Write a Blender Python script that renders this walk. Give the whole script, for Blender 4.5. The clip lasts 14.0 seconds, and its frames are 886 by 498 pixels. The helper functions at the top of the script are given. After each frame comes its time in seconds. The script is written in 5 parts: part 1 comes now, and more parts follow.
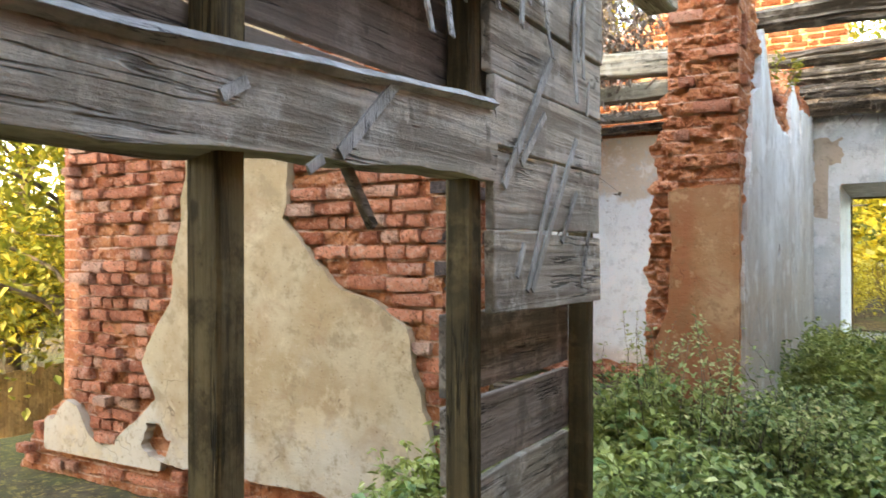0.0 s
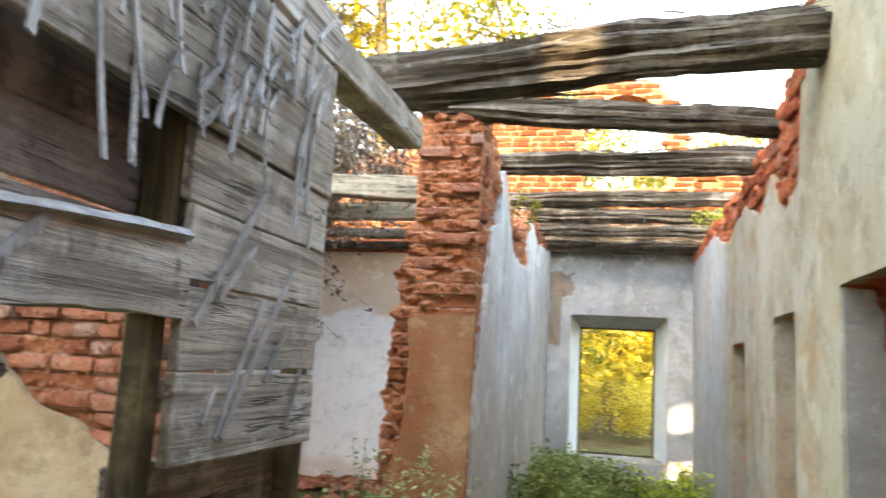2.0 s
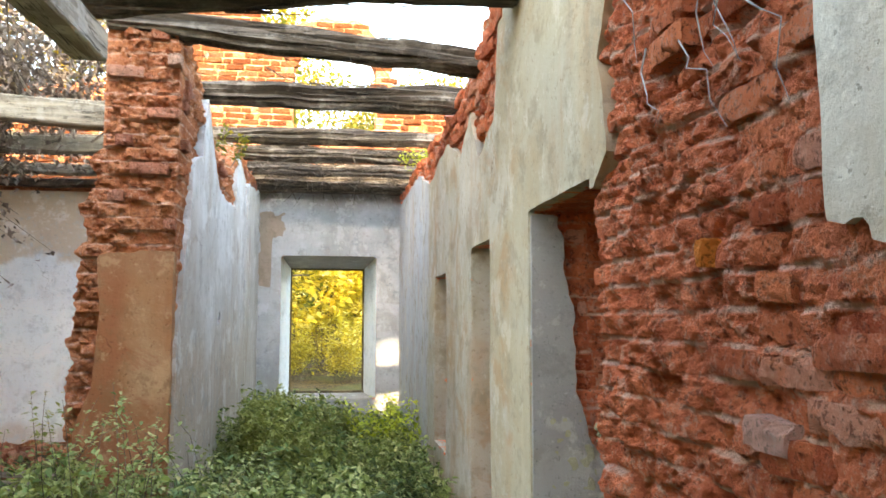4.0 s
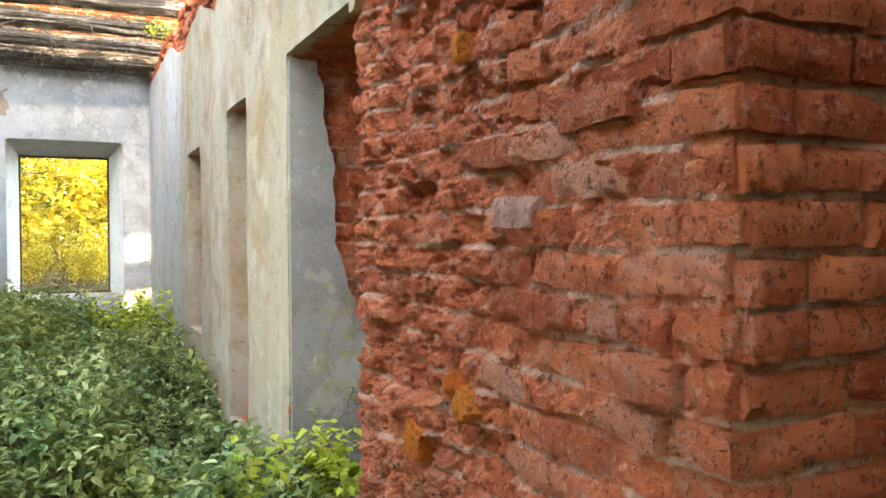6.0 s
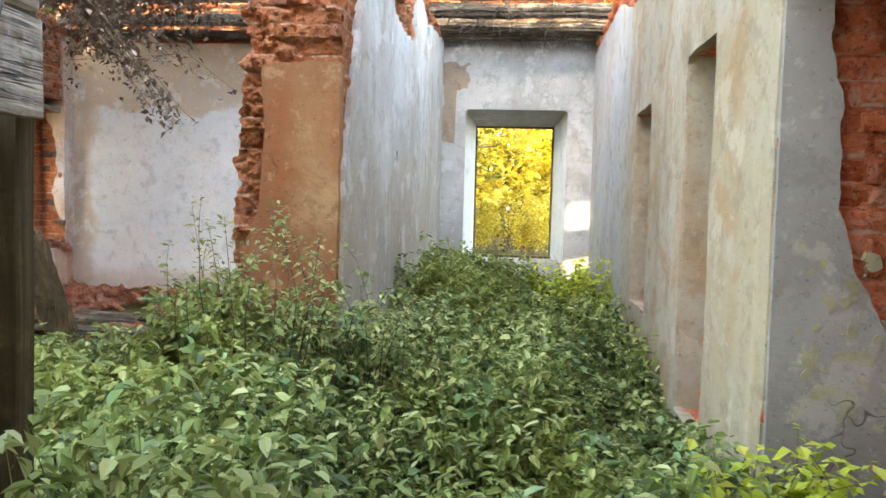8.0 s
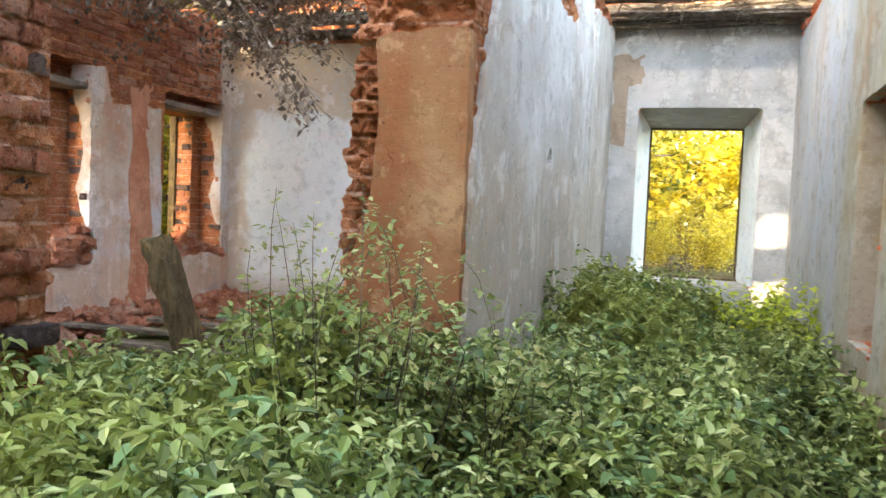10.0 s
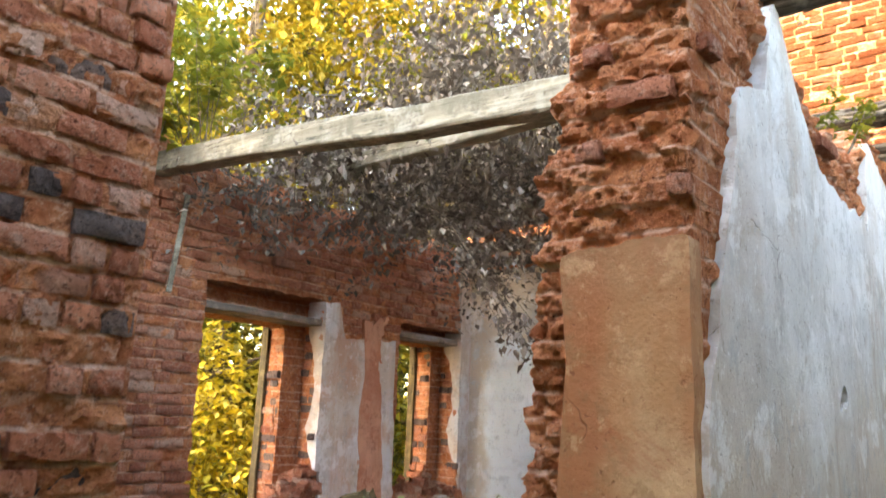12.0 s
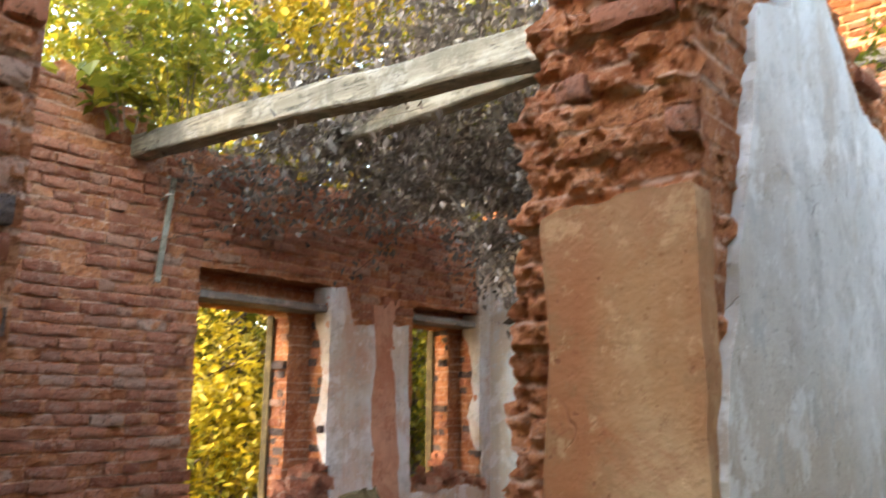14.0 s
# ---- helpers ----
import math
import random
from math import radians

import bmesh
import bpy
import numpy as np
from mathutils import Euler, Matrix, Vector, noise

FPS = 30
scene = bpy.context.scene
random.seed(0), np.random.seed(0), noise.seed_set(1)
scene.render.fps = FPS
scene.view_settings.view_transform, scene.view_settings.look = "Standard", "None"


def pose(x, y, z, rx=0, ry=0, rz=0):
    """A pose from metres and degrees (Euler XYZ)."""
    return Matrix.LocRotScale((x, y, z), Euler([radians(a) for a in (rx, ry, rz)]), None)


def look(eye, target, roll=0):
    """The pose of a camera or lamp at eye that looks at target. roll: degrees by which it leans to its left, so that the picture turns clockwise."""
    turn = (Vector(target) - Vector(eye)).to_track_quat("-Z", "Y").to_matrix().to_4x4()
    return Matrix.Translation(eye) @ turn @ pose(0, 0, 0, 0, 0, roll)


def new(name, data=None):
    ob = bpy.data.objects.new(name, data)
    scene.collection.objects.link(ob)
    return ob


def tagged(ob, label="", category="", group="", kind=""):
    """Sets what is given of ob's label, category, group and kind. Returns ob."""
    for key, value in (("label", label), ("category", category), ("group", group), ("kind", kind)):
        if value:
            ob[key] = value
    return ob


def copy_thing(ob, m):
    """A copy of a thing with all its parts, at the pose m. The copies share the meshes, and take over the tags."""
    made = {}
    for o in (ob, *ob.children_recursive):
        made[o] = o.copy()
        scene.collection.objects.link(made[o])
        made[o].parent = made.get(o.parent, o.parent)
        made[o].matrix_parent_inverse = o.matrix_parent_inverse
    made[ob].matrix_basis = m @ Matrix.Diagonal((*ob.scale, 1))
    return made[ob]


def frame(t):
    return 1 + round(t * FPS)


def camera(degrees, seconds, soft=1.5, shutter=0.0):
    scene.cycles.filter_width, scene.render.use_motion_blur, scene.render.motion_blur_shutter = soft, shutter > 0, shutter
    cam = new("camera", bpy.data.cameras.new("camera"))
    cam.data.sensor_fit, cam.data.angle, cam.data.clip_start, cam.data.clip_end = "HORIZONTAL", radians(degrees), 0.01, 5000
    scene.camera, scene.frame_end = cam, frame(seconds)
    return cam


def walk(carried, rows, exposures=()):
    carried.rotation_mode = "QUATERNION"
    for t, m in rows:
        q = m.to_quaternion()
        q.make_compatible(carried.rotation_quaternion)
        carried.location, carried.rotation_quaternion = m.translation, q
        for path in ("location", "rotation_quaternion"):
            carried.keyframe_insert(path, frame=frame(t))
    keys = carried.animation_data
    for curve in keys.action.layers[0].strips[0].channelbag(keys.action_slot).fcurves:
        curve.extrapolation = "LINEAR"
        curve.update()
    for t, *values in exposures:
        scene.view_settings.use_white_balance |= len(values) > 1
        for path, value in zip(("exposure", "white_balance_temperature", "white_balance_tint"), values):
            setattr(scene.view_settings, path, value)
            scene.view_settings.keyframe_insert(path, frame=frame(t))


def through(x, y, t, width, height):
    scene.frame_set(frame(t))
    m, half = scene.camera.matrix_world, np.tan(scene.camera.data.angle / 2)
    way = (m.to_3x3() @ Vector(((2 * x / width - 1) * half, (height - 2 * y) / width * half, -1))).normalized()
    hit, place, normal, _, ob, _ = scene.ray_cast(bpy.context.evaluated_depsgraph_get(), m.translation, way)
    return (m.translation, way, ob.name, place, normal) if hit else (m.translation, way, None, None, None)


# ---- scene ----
cam = camera(60.0, 14.0, shutter=0.25)
PATH = [
    (0, (0.077, 0.034, 1.515), (-0.925, 1.765, 1.536), -0.1),
    (0.5, (0.084, 0.066, 1.578), (-1.021, 1.73, 1.69), 0.5),
    (1, (0.1, 0.092, 1.618), (-0.979, 1.763, 1.826), 1.4),
    (1.5, (0.134, 0.124, 1.636), (-0.711, 1.916, 1.911), 2.1),
    (2, (0.199, 0.184, 1.634), (-0.249, 2.11, 1.934), 3.1),
    (2.5, (0.255, 0.243, 1.621), (0.169, 2.218, 1.923), 2.1),
    (2.7, (0.255, 0.26, 1.618), (0.252, 2.237, 1.92), 1.4),
    (4.8, (0.191, 0.327, 1.449), (0.751, 2.246, 1.512), 0.0),
    (5, (0.211, 0.334, 1.41), (0.873, 2.221, 1.446), -0.2),
    (5.5, (0.244, 0.339, 1.323), (1.091, 2.151, 1.324), -0.8),
    (6, (0.27, 0.41, 1.263), (1.139, 2.211, 1.224), -0.3),
    (6.5, (0.335, 0.551, 1.231), (0.932, 2.458, 1.152), 1.5),
    (7, (0.343, 0.662, 1.214), (0.527, 2.651, 1.117), 2.5),
    (7.5, (0.296, 0.818, 1.182), (0.223, 2.814, 1.067), 2.4),
    (8, (0.251, 1.033, 1.196), (0.062, 3.021, 1.084), 1.5),
    (8.2, (0.241, 1.106, 1.197), (0.015, 3.089, 1.083), 1.1),
    (10.3, (0.24, 2.163, 1.153), (-0.487, 4.024, 1.07), 3.2),
    (10.5, (0.245, 2.291, 1.167), (-0.566, 4.118, 1.091), 3.5),
    (11, (0.212, 2.543, 1.232), (-0.855, 4.234, 1.209), 2.7),
    (11.5, (0.144, 2.801, 1.299), (-1.066, 4.386, 1.46), 2.3),
    (12, (0.105, 2.997, 1.396), (-1.122, 4.516, 1.826), 2.5),
    (12.5, (0.097, 3.199, 1.458), (-1.116, 4.677, 2.046), 2.6),
    (13, (0.101, 3.385, 1.497), (-1.065, 4.876, 2.142), 2.6),
    (13.5, (0.078, 3.492, 1.496), (-1.041, 5.033, 2.106), 1.1),
    (14, (-0.017, 3.504, 1.457), (-1.316, 4.976, 1.839), 0.7),
]
walk(cam, [(t, look(eye, target, roll)) for t, eye, target, roll in PATH], exposures=[(0.0, 4.0, 8500.0, 11.0), (1.5, 4.15, 8500.0, 11.0), (2.5, 3.8, 8500.0, 11.0), (5.5, 4.35, 8500.0, 11.0), (6.5, 4.5, 8500.0, 11.0), (8.0, 4.3, 8500.0, 11.0), (10.5, 4.35, 8500.0, 11.0), (11.0, 4.5, 8500.0, 11.0), (11.5, 4.4, 8500.0, 11.0), (12.5, 4.0, 8500.0, 11.0), (13.5, 3.85, 8500.0, 11.0), (14.0, 4.05, 8500.0, 11.0)])

# ---- light: a low warm sun from behind, open sky above the ruin ----
SUN_WAY = Vector((0.155, 1.0, -0.37)).normalized()
world = bpy.data.worlds.new("world")
scene.world = world
world.use_nodes = True
wn = world.node_tree.nodes
sky = wn.new("ShaderNodeTexSky")
sky.sky_type = "NISHITA"
sky.sun_disc = False
sky.sun_elevation = math.asin(-SUN_WAY.z)
sky.sun_rotation = math.atan2(-SUN_WAY.x, -SUN_WAY.y)
world.node_tree.links.new(sky.outputs[0], wn["Background"].inputs[0])
wn["Background"].inputs[1].default_value = 0.18
sun = new("sun", bpy.data.lights.new("sun", "SUN"))
sun.data.energy, sun.data.angle, sun.data.color = 1.25, radians(0.6), (1.0, 0.84, 0.62)
sun.matrix_world = look((0, 0, 20), Vector((0, 0, 20)) + SUN_WAY)


# ---- materials ----
class Nodes:
    """Short hand for building a node material."""

    def __init__(self, name):
        self.m = bpy.data.materials.new(name)
        self.m.use_nodes = True
        self.t = self.m.node_tree
        self.bsdf = self.t.nodes["Principled BSDF"]
        self.pos = self.t.nodes.new("ShaderNodeNewGeometry").outputs["Position"]

    def put(self, sock, v):
        if isinstance(v, bpy.types.NodeSocket):
            self.t.links.new(v, sock)
        elif isinstance(v, tuple) and len(v) == 3 and sock.type == "RGBA":
            sock.default_value = (*v, 1)
        else:
            sock.default_value = v

    def scaled(self, x, y, z):
        n = self.t.nodes.new("ShaderNodeMapping")
        self.put(n.inputs[0], self.pos)
        n.inputs["Scale"].default_value = (x, y, z)
        return n.outputs[0]

    def noise(self, scale, detail=5.0, rough=0.6, vec=None, dist=0.0):
        n = self.t.nodes.new("ShaderNodeTexNoise")
        self.put(n.inputs["Vector"], vec or self.pos)
        n.inputs["Scale"].default_value, n.inputs["Detail"].default_value = scale, detail
        n.inputs["Roughness"].default_value, n.inputs["Distortion"].default_value = rough, dist
        return n.outputs[0]

    def band(self, v, lo, hi, a=0.0, b=1.0):
        n = self.t.nodes.new("ShaderNodeMapRange")
        n.interpolation_type = "SMOOTHSTEP"
        for i, x in enumerate((v, lo, hi, a, b)):
            self.put(n.inputs[i], x)
        return n.outputs[0]

    def math(self, op, a, b=0.0):
        n = self.t.nodes.new("ShaderNodeMath")
        n.operation = op
        self.put(n.inputs[0], a)
        self.put(n.inputs[1], b)
        return n.outputs[0]

    def mix(self, f, a, b, how="MIX"):
        n = self.t.nodes.new("ShaderNodeMix")
        n.data_type, n.blend_type = "RGBA", how
        self.put(n.inputs[0], f)
        self.put(n.inputs[6], a)
        self.put(n.inputs[7], b)
        return n.outputs[2]

    def axis(self, k):
        n = self.t.nodes.new("ShaderNodeSeparateXYZ")
        self.put(n.inputs[0], self.pos)
        return n.outputs[k]

    def rand(self):
        a = self.t.nodes.new("ShaderNodeObjectInfo").outputs["Random"]
        b = self.t.nodes.new("ShaderNodeNewGeometry").outputs["Random Per Island"]
        return self.math("FRACT", self.math("ADD", a, b))

    def done(self, colour, rough=0.9, bump=None, strength=0.5, dist=0.01, spec=0.3):
        self.put(self.bsdf.inputs["Base Color"], colour)
        self.put(self.bsdf.inputs["Roughness"], rough)
        self.bsdf.inputs["Specular IOR Level"].default_value = spec
        if bump is not None:
            n = self.t.nodes.new("ShaderNodeBump")
            n.inputs["Strength"].default_value, n.inputs["Distance"].default_value = strength, dist
            self.put(n.inputs["Height"], bump)
            self.put(self.bsdf.inputs["Normal"], n.outputs[0])
        return self.m


def brick_material(name, dark=(0.54, 0.11, 0.046), light=(0.93, 0.265, 0.112), odd=(0.8, 0.37, 0.245)):
    n = Nodes(name)
    r = n.rand()
    c = n.mix(r, dark, light)
    c = n.mix(n.band(n.math("FRACT", n.math("MULTIPLY", r, 7.3)), 0.72, 1.0), c, odd)
    c = n.mix(n.band(n.noise(9, 6, 0.7), 0.5, 0.64, 0, 0.6), c, tuple(x * 0.88 for x in light))
    c = n.mix(n.band(n.noise(2.3, 5, 0.7), 0.52, 0.66, 0, 0.35), c, tuple(x * 0.6 for x in dark))
    c = n.mix(n.band(n.noise(26, 6, 0.8), 0.54, 0.6, 0, 0.45), c, tuple(min(0.85, x * 1.15 + 0.02) for x in odd))
    c = n.mix(n.band(n.noise(44, 6, 0.8), 0.55, 0.6, 0, 0.75), c, tuple(x * 0.35 for x in dark))
    dust = n.math("MULTIPLY", n.band(n.noise(3.1, 7, 0.75), 0.48, 0.62), n.band(n.noise(31, 6, 0.8), 0.45, 0.6, 0, 0.6))
    c = n.mix(dust, c, tuple(min(0.78, x * 1.0 + 0.05) for x in odd))
    pits = n.band(n.noise(62, 3, 0.6), 0.6, 0.68)
    c = n.mix(n.math("MULTIPLY", pits, 0.5), c, tuple(x * 0.3 for x in dark))
    h = n.math("ADD", n.math("MULTIPLY", n.noise(22, 8, 0.8), 1.4), n.noise(95, 5, 0.8))
    h = n.math("SUBTRACT", h, n.math("MULTIPLY", pits, 0.5))
    return n.done(c, 0.95, h, 1.0, 0.026, 0.08)


def eroded_material(name, red=1.0):
    """Crumbling brickwork: courses still show as bands between rotten joints."""
    n = Nodes(name)
    warp = n.math("MULTIPLY", n.math("SUBTRACT", n.noise(5, 4, 0.6), 0.5), 0.035)
    row = n.math("FRACT", n.math("DIVIDE", n.math("ADD", n.axis(2), warp), 0.088))
    joint = n.band(n.math("ABSOLUTE", n.math("SUBTRACT", row, 0.5)), 0.36, 0.47)
    c = n.mix(n.band(n.noise(5, 6, 0.7), 0.35, 0.65), (0.5 * red, 0.13, 0.058), (0.84 * red, 0.28, 0.135))
    c = n.mix(n.band(n.noise(13, 6, 0.75), 0.5, 0.62), c, (0.6 * red, 0.165, 0.08))
    c = n.mix(n.math("MULTIPLY", joint, n.band(n.noise(6, 5, 0.7), 0.42, 0.56, 0, 0.75)), c, (0.76, 0.52, 0.39))
    c = n.mix(n.band(n.noise(2.1, 5, 0.7), 0.54, 0.7, 0, 0.4), c, (0.56, 0.31, 0.19))
    c = n.mix(n.band(n.noise(19, 7, 0.8), 0.52, 0.6, 0, 0.55), c, (0.74, 0.46, 0.33))
    c = n.mix(n.band(n.noise(34, 6, 0.8), 0.55, 0.62, 0, 0.7), c, (0.13, 0.035, 0.022))
    h = n.math("SUBTRACT", n.math("ADD", n.noise(26, 8, 0.8), n.noise(80, 4, 0.7)), n.math("MULTIPLY", joint, 0.3))
    return n.done(c, 0.97, h, 1.0, 0.025, 0.05)


def plaster_material(name, base, tone, stain, zones=(), streak=0.5, rough=0.9):
    """zones: (axis, from, to, raggedness, colour, strength): colour where the axis runs past, with a ragged edge."""
    n = Nodes(name)
    c = n.mix(n.band(n.noise(1.3, 6, 0.65), 0.42, 0.58), base, tone)
    c = n.mix(n.band(n.noise(2.2, 7, 0.7, dist=0.6), 0.52, 0.64, 0, 0.55), c, stain)
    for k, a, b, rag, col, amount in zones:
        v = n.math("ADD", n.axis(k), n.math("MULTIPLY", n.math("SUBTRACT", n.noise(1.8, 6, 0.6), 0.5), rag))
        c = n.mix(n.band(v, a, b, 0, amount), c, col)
    where = n.band(n.noise(0.9, 4, 0.6), 0.4, 0.6)
    runs = n.noise(1.0, 4, 0.6, n.scaled(2.3, 2.3, 0.28), 0.5)
    c = n.mix(n.math("MULTIPLY", where, n.band(runs, 0.46, 0.66, 0, streak)), c, stain)
    c = n.mix(n.band(n.noise(1.0, 3, 0.6, n.scaled(5, 5, 0.22), 0.3), 0.54, 0.7, 0, streak * 0.6), c, tuple(min(0.85, x * 1.3) for x in base))
    c = n.mix(n.band(n.noise(9, 7, 0.75), 0.52, 0.66, 0, 0.3), c, tuple(x * 0.75 for x in tone))
    c = n.mix(n.band(n.noise(4.5, 8, 0.75), 0.52, 0.62, 0, 0.55), c, tuple(x * 0.68 for x in base))
    c = n.mix(n.band(n.noise(3.2, 8, 0.7), 0.55, 0.61, 0, 0.5), c, tuple(min(0.85, x * 1.2) for x in tone))
    c = n.mix(n.band(n.noise(13, 8, 0.8), 0.585, 0.605, 0, 0.4), c, tuple(min(0.85, x * 1.22) for x in tone))
    c = n.mix(n.band(n.noise(17, 8, 0.8), 0.6, 0.62, 0, 0.45), c, tuple(x * 0.6 for x in stain))
    pits = n.band(n.noise(38, 4, 0.65), 0.63, 0.68)
    c = n.mix(n.math("MULTIPLY", pits, 0.5), c, tuple(x * 0.4 for x in stain))
    vor = n.t.nodes.new("ShaderNodeTexVoronoi")
    vor.feature = "DISTANCE_TO_EDGE"
    vor.inputs["Scale"].default_value = 1.1
    off = n.t.nodes.new("ShaderNodeVectorMath")
    shake = n.t.nodes.new("ShaderNodeTexNoise")
    shake.inputs["Scale"].default_value = 3.5
    n.put(shake.inputs["Vector"], n.pos)
    off.operation = "MULTIPLY_ADD"
    n.put(off.inputs[0], shake.outputs["Color"])
    off.inputs[1].default_value = (0.5, 0.5, 0.5)
    n.put(off.inputs[2], n.pos)
    n.put(vor.inputs["Vector"], off.outputs[0])
    crack = n.math("MULTIPLY", n.band(vor.outputs["Distance"], 0.0035, 0.0), n.band(n.noise(0.9, 3), 0.56, 0.62))
    c = n.mix(n.math("MULTIPLY", crack, 0.55), c, tuple(x * 0.3 for x in stain))
    h = n.math("ADD", n.noise(5, 6, 0.6), n.math("MULTIPLY", n.noise(70, 5, 0.7), 0.35))
    h = n.math("SUBTRACT", h, n.math("ADD", n.math("MULTIPLY", crack, 0.5), n.math("MULTIPLY", pits, 0.3)))
    return n.done(c, rough, h, 0.6, 0.02, 0.15)


def wood_material(name, base, dark, along, pale=None, rough=0.85):
    """along: scale of the grain on x, y, z (small along the grain)."""
    n = Nodes(name)
    g = n.noise(1.0, 8, 0.7, n.scaled(*along), 0.4)
    c = n.mix(n.band(g, 0.41, 0.58), dark, base)
    wide = n.noise(1.0, 6, 0.65, n.scaled(*[x * 0.22 for x in along]), 0.8)
    c = n.mix(n.band(wide, 0.47, 0.6, 0, 0.75), c, tuple(x * 0.5 for x in base))
    c = n.mix(n.band(wide, 0.46, 0.36, 0, 0.5), c, pale or tuple(min(0.8, x * 1.4) for x in base))
    c = n.mix(n.band(n.noise(3.4, 7, 0.75), 0.49, 0.6, 0, 0.75), c, tuple(x * 0.3 for x in base))
    c = n.mix(n.band(n.noise(5.0, 5, 0.7), 0.5, 0.64, 0, 0.55), c, pale or tuple(min(0.8, x * 1.5) for x in base))
    c = n.mix(n.math("MULTIPLY", n.rand(), 0.45), c, tuple(x * 0.6 for x in base))
    c = n.mix(n.band(n.noise(1.5, 6, 0.7), 0.5, 0.6, 0, 0.6), c, tuple(x * 0.38 for x in base))
    line = n.noise(1.0, 4, 0.6, n.scaled(*[x * 0.5 for x in along]), 0.2)
    check = n.math("MULTIPLY", n.band(n.math("ABSOLUTE", n.math("SUBTRACT", line, 0.5)), 0.014, 0.004), n.band(n.noise(2.2, 3), 0.46, 0.56))
    c = n.mix(n.math("MULTIPLY", check, 0.85), c, tuple(x * 0.12 for x in base))
    knot = n.band(n.noise(11, 2, 0.4), 0.68, 0.74)
    c = n.mix(n.math("MULTIPLY", knot, 0.8), c, tuple(x * 0.3 for x in base))
    return n.done(c, rough, n.math("SUBTRACT", n.math("ADD", g, n.math("MULTIPLY", n.noise(30, 5, 0.7), 0.4)), check), 1.0, 0.014, 0.2)


def leaf_material(name, colours, through=0.5, rough=0.55):
    n = Nodes(name)
    r = n.t.nodes.new("ShaderNodeNewGeometry").outputs["Random Per Island"]
    c = n.mix(n.band(r, 0.1, 0.6), colours[0], colours[1])
    c = n.mix(n.band(r, 0.7, 0.95), c, colours[2])
    c = n.mix(n.band(n.noise(0.7, 4), 0.45, 0.65, 0, 0.6), c, colours[3])
    n.done(c, rough, None, spec=0.35)
    tr = n.t.nodes.new("ShaderNodeBsdfTranslucent")
    n.put(tr.inputs[0], c)
    mx = n.t.nodes.new("ShaderNodeMixShader")
    mx.inputs[0].default_value = through
    n.t.links.new(n.bsdf.outputs[0], mx.inputs[1])
    n.t.links.new(tr.outputs[0], mx.inputs[2])
    n.t.links.new(mx.outputs[0], n.t.nodes["Material Output"].inputs[0])
    return n.m


BRICK = brick_material("old_red_brick")
OLD_BRICK = brick_material("dusty_weathered_brick", (0.36, 0.12, 0.07), (0.66, 0.27, 0.165), (0.6, 0.37, 0.27))
PALE_BRICK = brick_material("sun_bleached_brick", (0.42, 0.125, 0.065), (0.8, 0.31, 0.18), (0.72, 0.44, 0.32))
# copy of the brick darkened to offset the sun on the upper storey
BRICK_SUN_DIMMED = brick_material("sun_dimmed_brick", (0.14, 0.042, 0.018), (0.23, 0.08, 0.034), (0.19, 0.085, 0.045))
# soot on the broken wall end; painted shade in the window jambs
BRICK_SOOT_SHADE = brick_material("soot_and_shade_brick", (0.11, 0.08, 0.075), (0.2, 0.15, 0.135), (0.3, 0.19, 0.15))
ERODED = eroded_material("eroded_brickwork", 1.1)
OLD_ERODED = eroded_material("dusty_eroded_brickwork", 0.8)
WHITE = plaster_material("white_blue_plaster", (0.53, 0.53, 0.52), (0.64, 0.645, 0.645), (0.37, 0.29, 0.22), [(2, 1.75, 1.1, 1.5, (0.49, 0.4, 0.32), 0.8), (1, 8.6, 9.6, 0.6, (0.46, 0.44, 0.41), 0.6), (2, 2.4, 3.0, 0.8, (0.63, 0.65, 0.67), 0.6)], 0.6)
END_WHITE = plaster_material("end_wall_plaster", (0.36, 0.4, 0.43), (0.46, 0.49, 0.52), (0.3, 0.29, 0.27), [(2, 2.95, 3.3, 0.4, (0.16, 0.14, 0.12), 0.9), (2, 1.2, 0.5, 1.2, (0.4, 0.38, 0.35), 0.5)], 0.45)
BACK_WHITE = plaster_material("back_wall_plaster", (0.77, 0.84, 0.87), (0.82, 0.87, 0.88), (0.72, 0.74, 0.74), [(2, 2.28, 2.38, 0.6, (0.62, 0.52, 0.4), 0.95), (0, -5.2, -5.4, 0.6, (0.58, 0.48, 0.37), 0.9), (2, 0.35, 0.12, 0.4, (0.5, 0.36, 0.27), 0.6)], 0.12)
OCHRE = plaster_material("ochre_plaster", (0.37, 0.255, 0.145), (0.45, 0.34, 0.22), (0.32, 0.19, 0.11), [(2, 0.75, 0.25, 1.8, (0.52, 0.45, 0.37), 0.7)], 0.25)
CREAM = plaster_material("cream_plaster", (0.56, 0.49, 0.38), (0.64, 0.58, 0.47), (0.42, 0.32, 0.22), [], 0.25)
RUST = plaster_material("rust_stained_plaster", (0.38, 0.195, 0.095), (0.46, 0.285, 0.16), (0.3, 0.09, 0.038), [(0, -0.9, -1.08, 0.35, (0.32, 0.12, 0.055), 0.85), (2, 1.1, 0.7, 0.5, (0.3, 0.11, 0.055), 0.85), (2, 1.75, 1.95, 0.2, (0.34, 0.17, 0.09), 0.6)], 0.45)
YELLOW = plaster_material("yellowed_plaster", (0.41, 0.33, 0.22), (0.47, 0.415, 0.33), (0.4, 0.215, 0.095), [(1, 7.4, 7.9, 0.5, (0.44, 0.47, 0.5), 0.8), (1, 4.35, 4.1, 0.3, (0.43, 0.37, 0.26), 0.6)], 0.6)
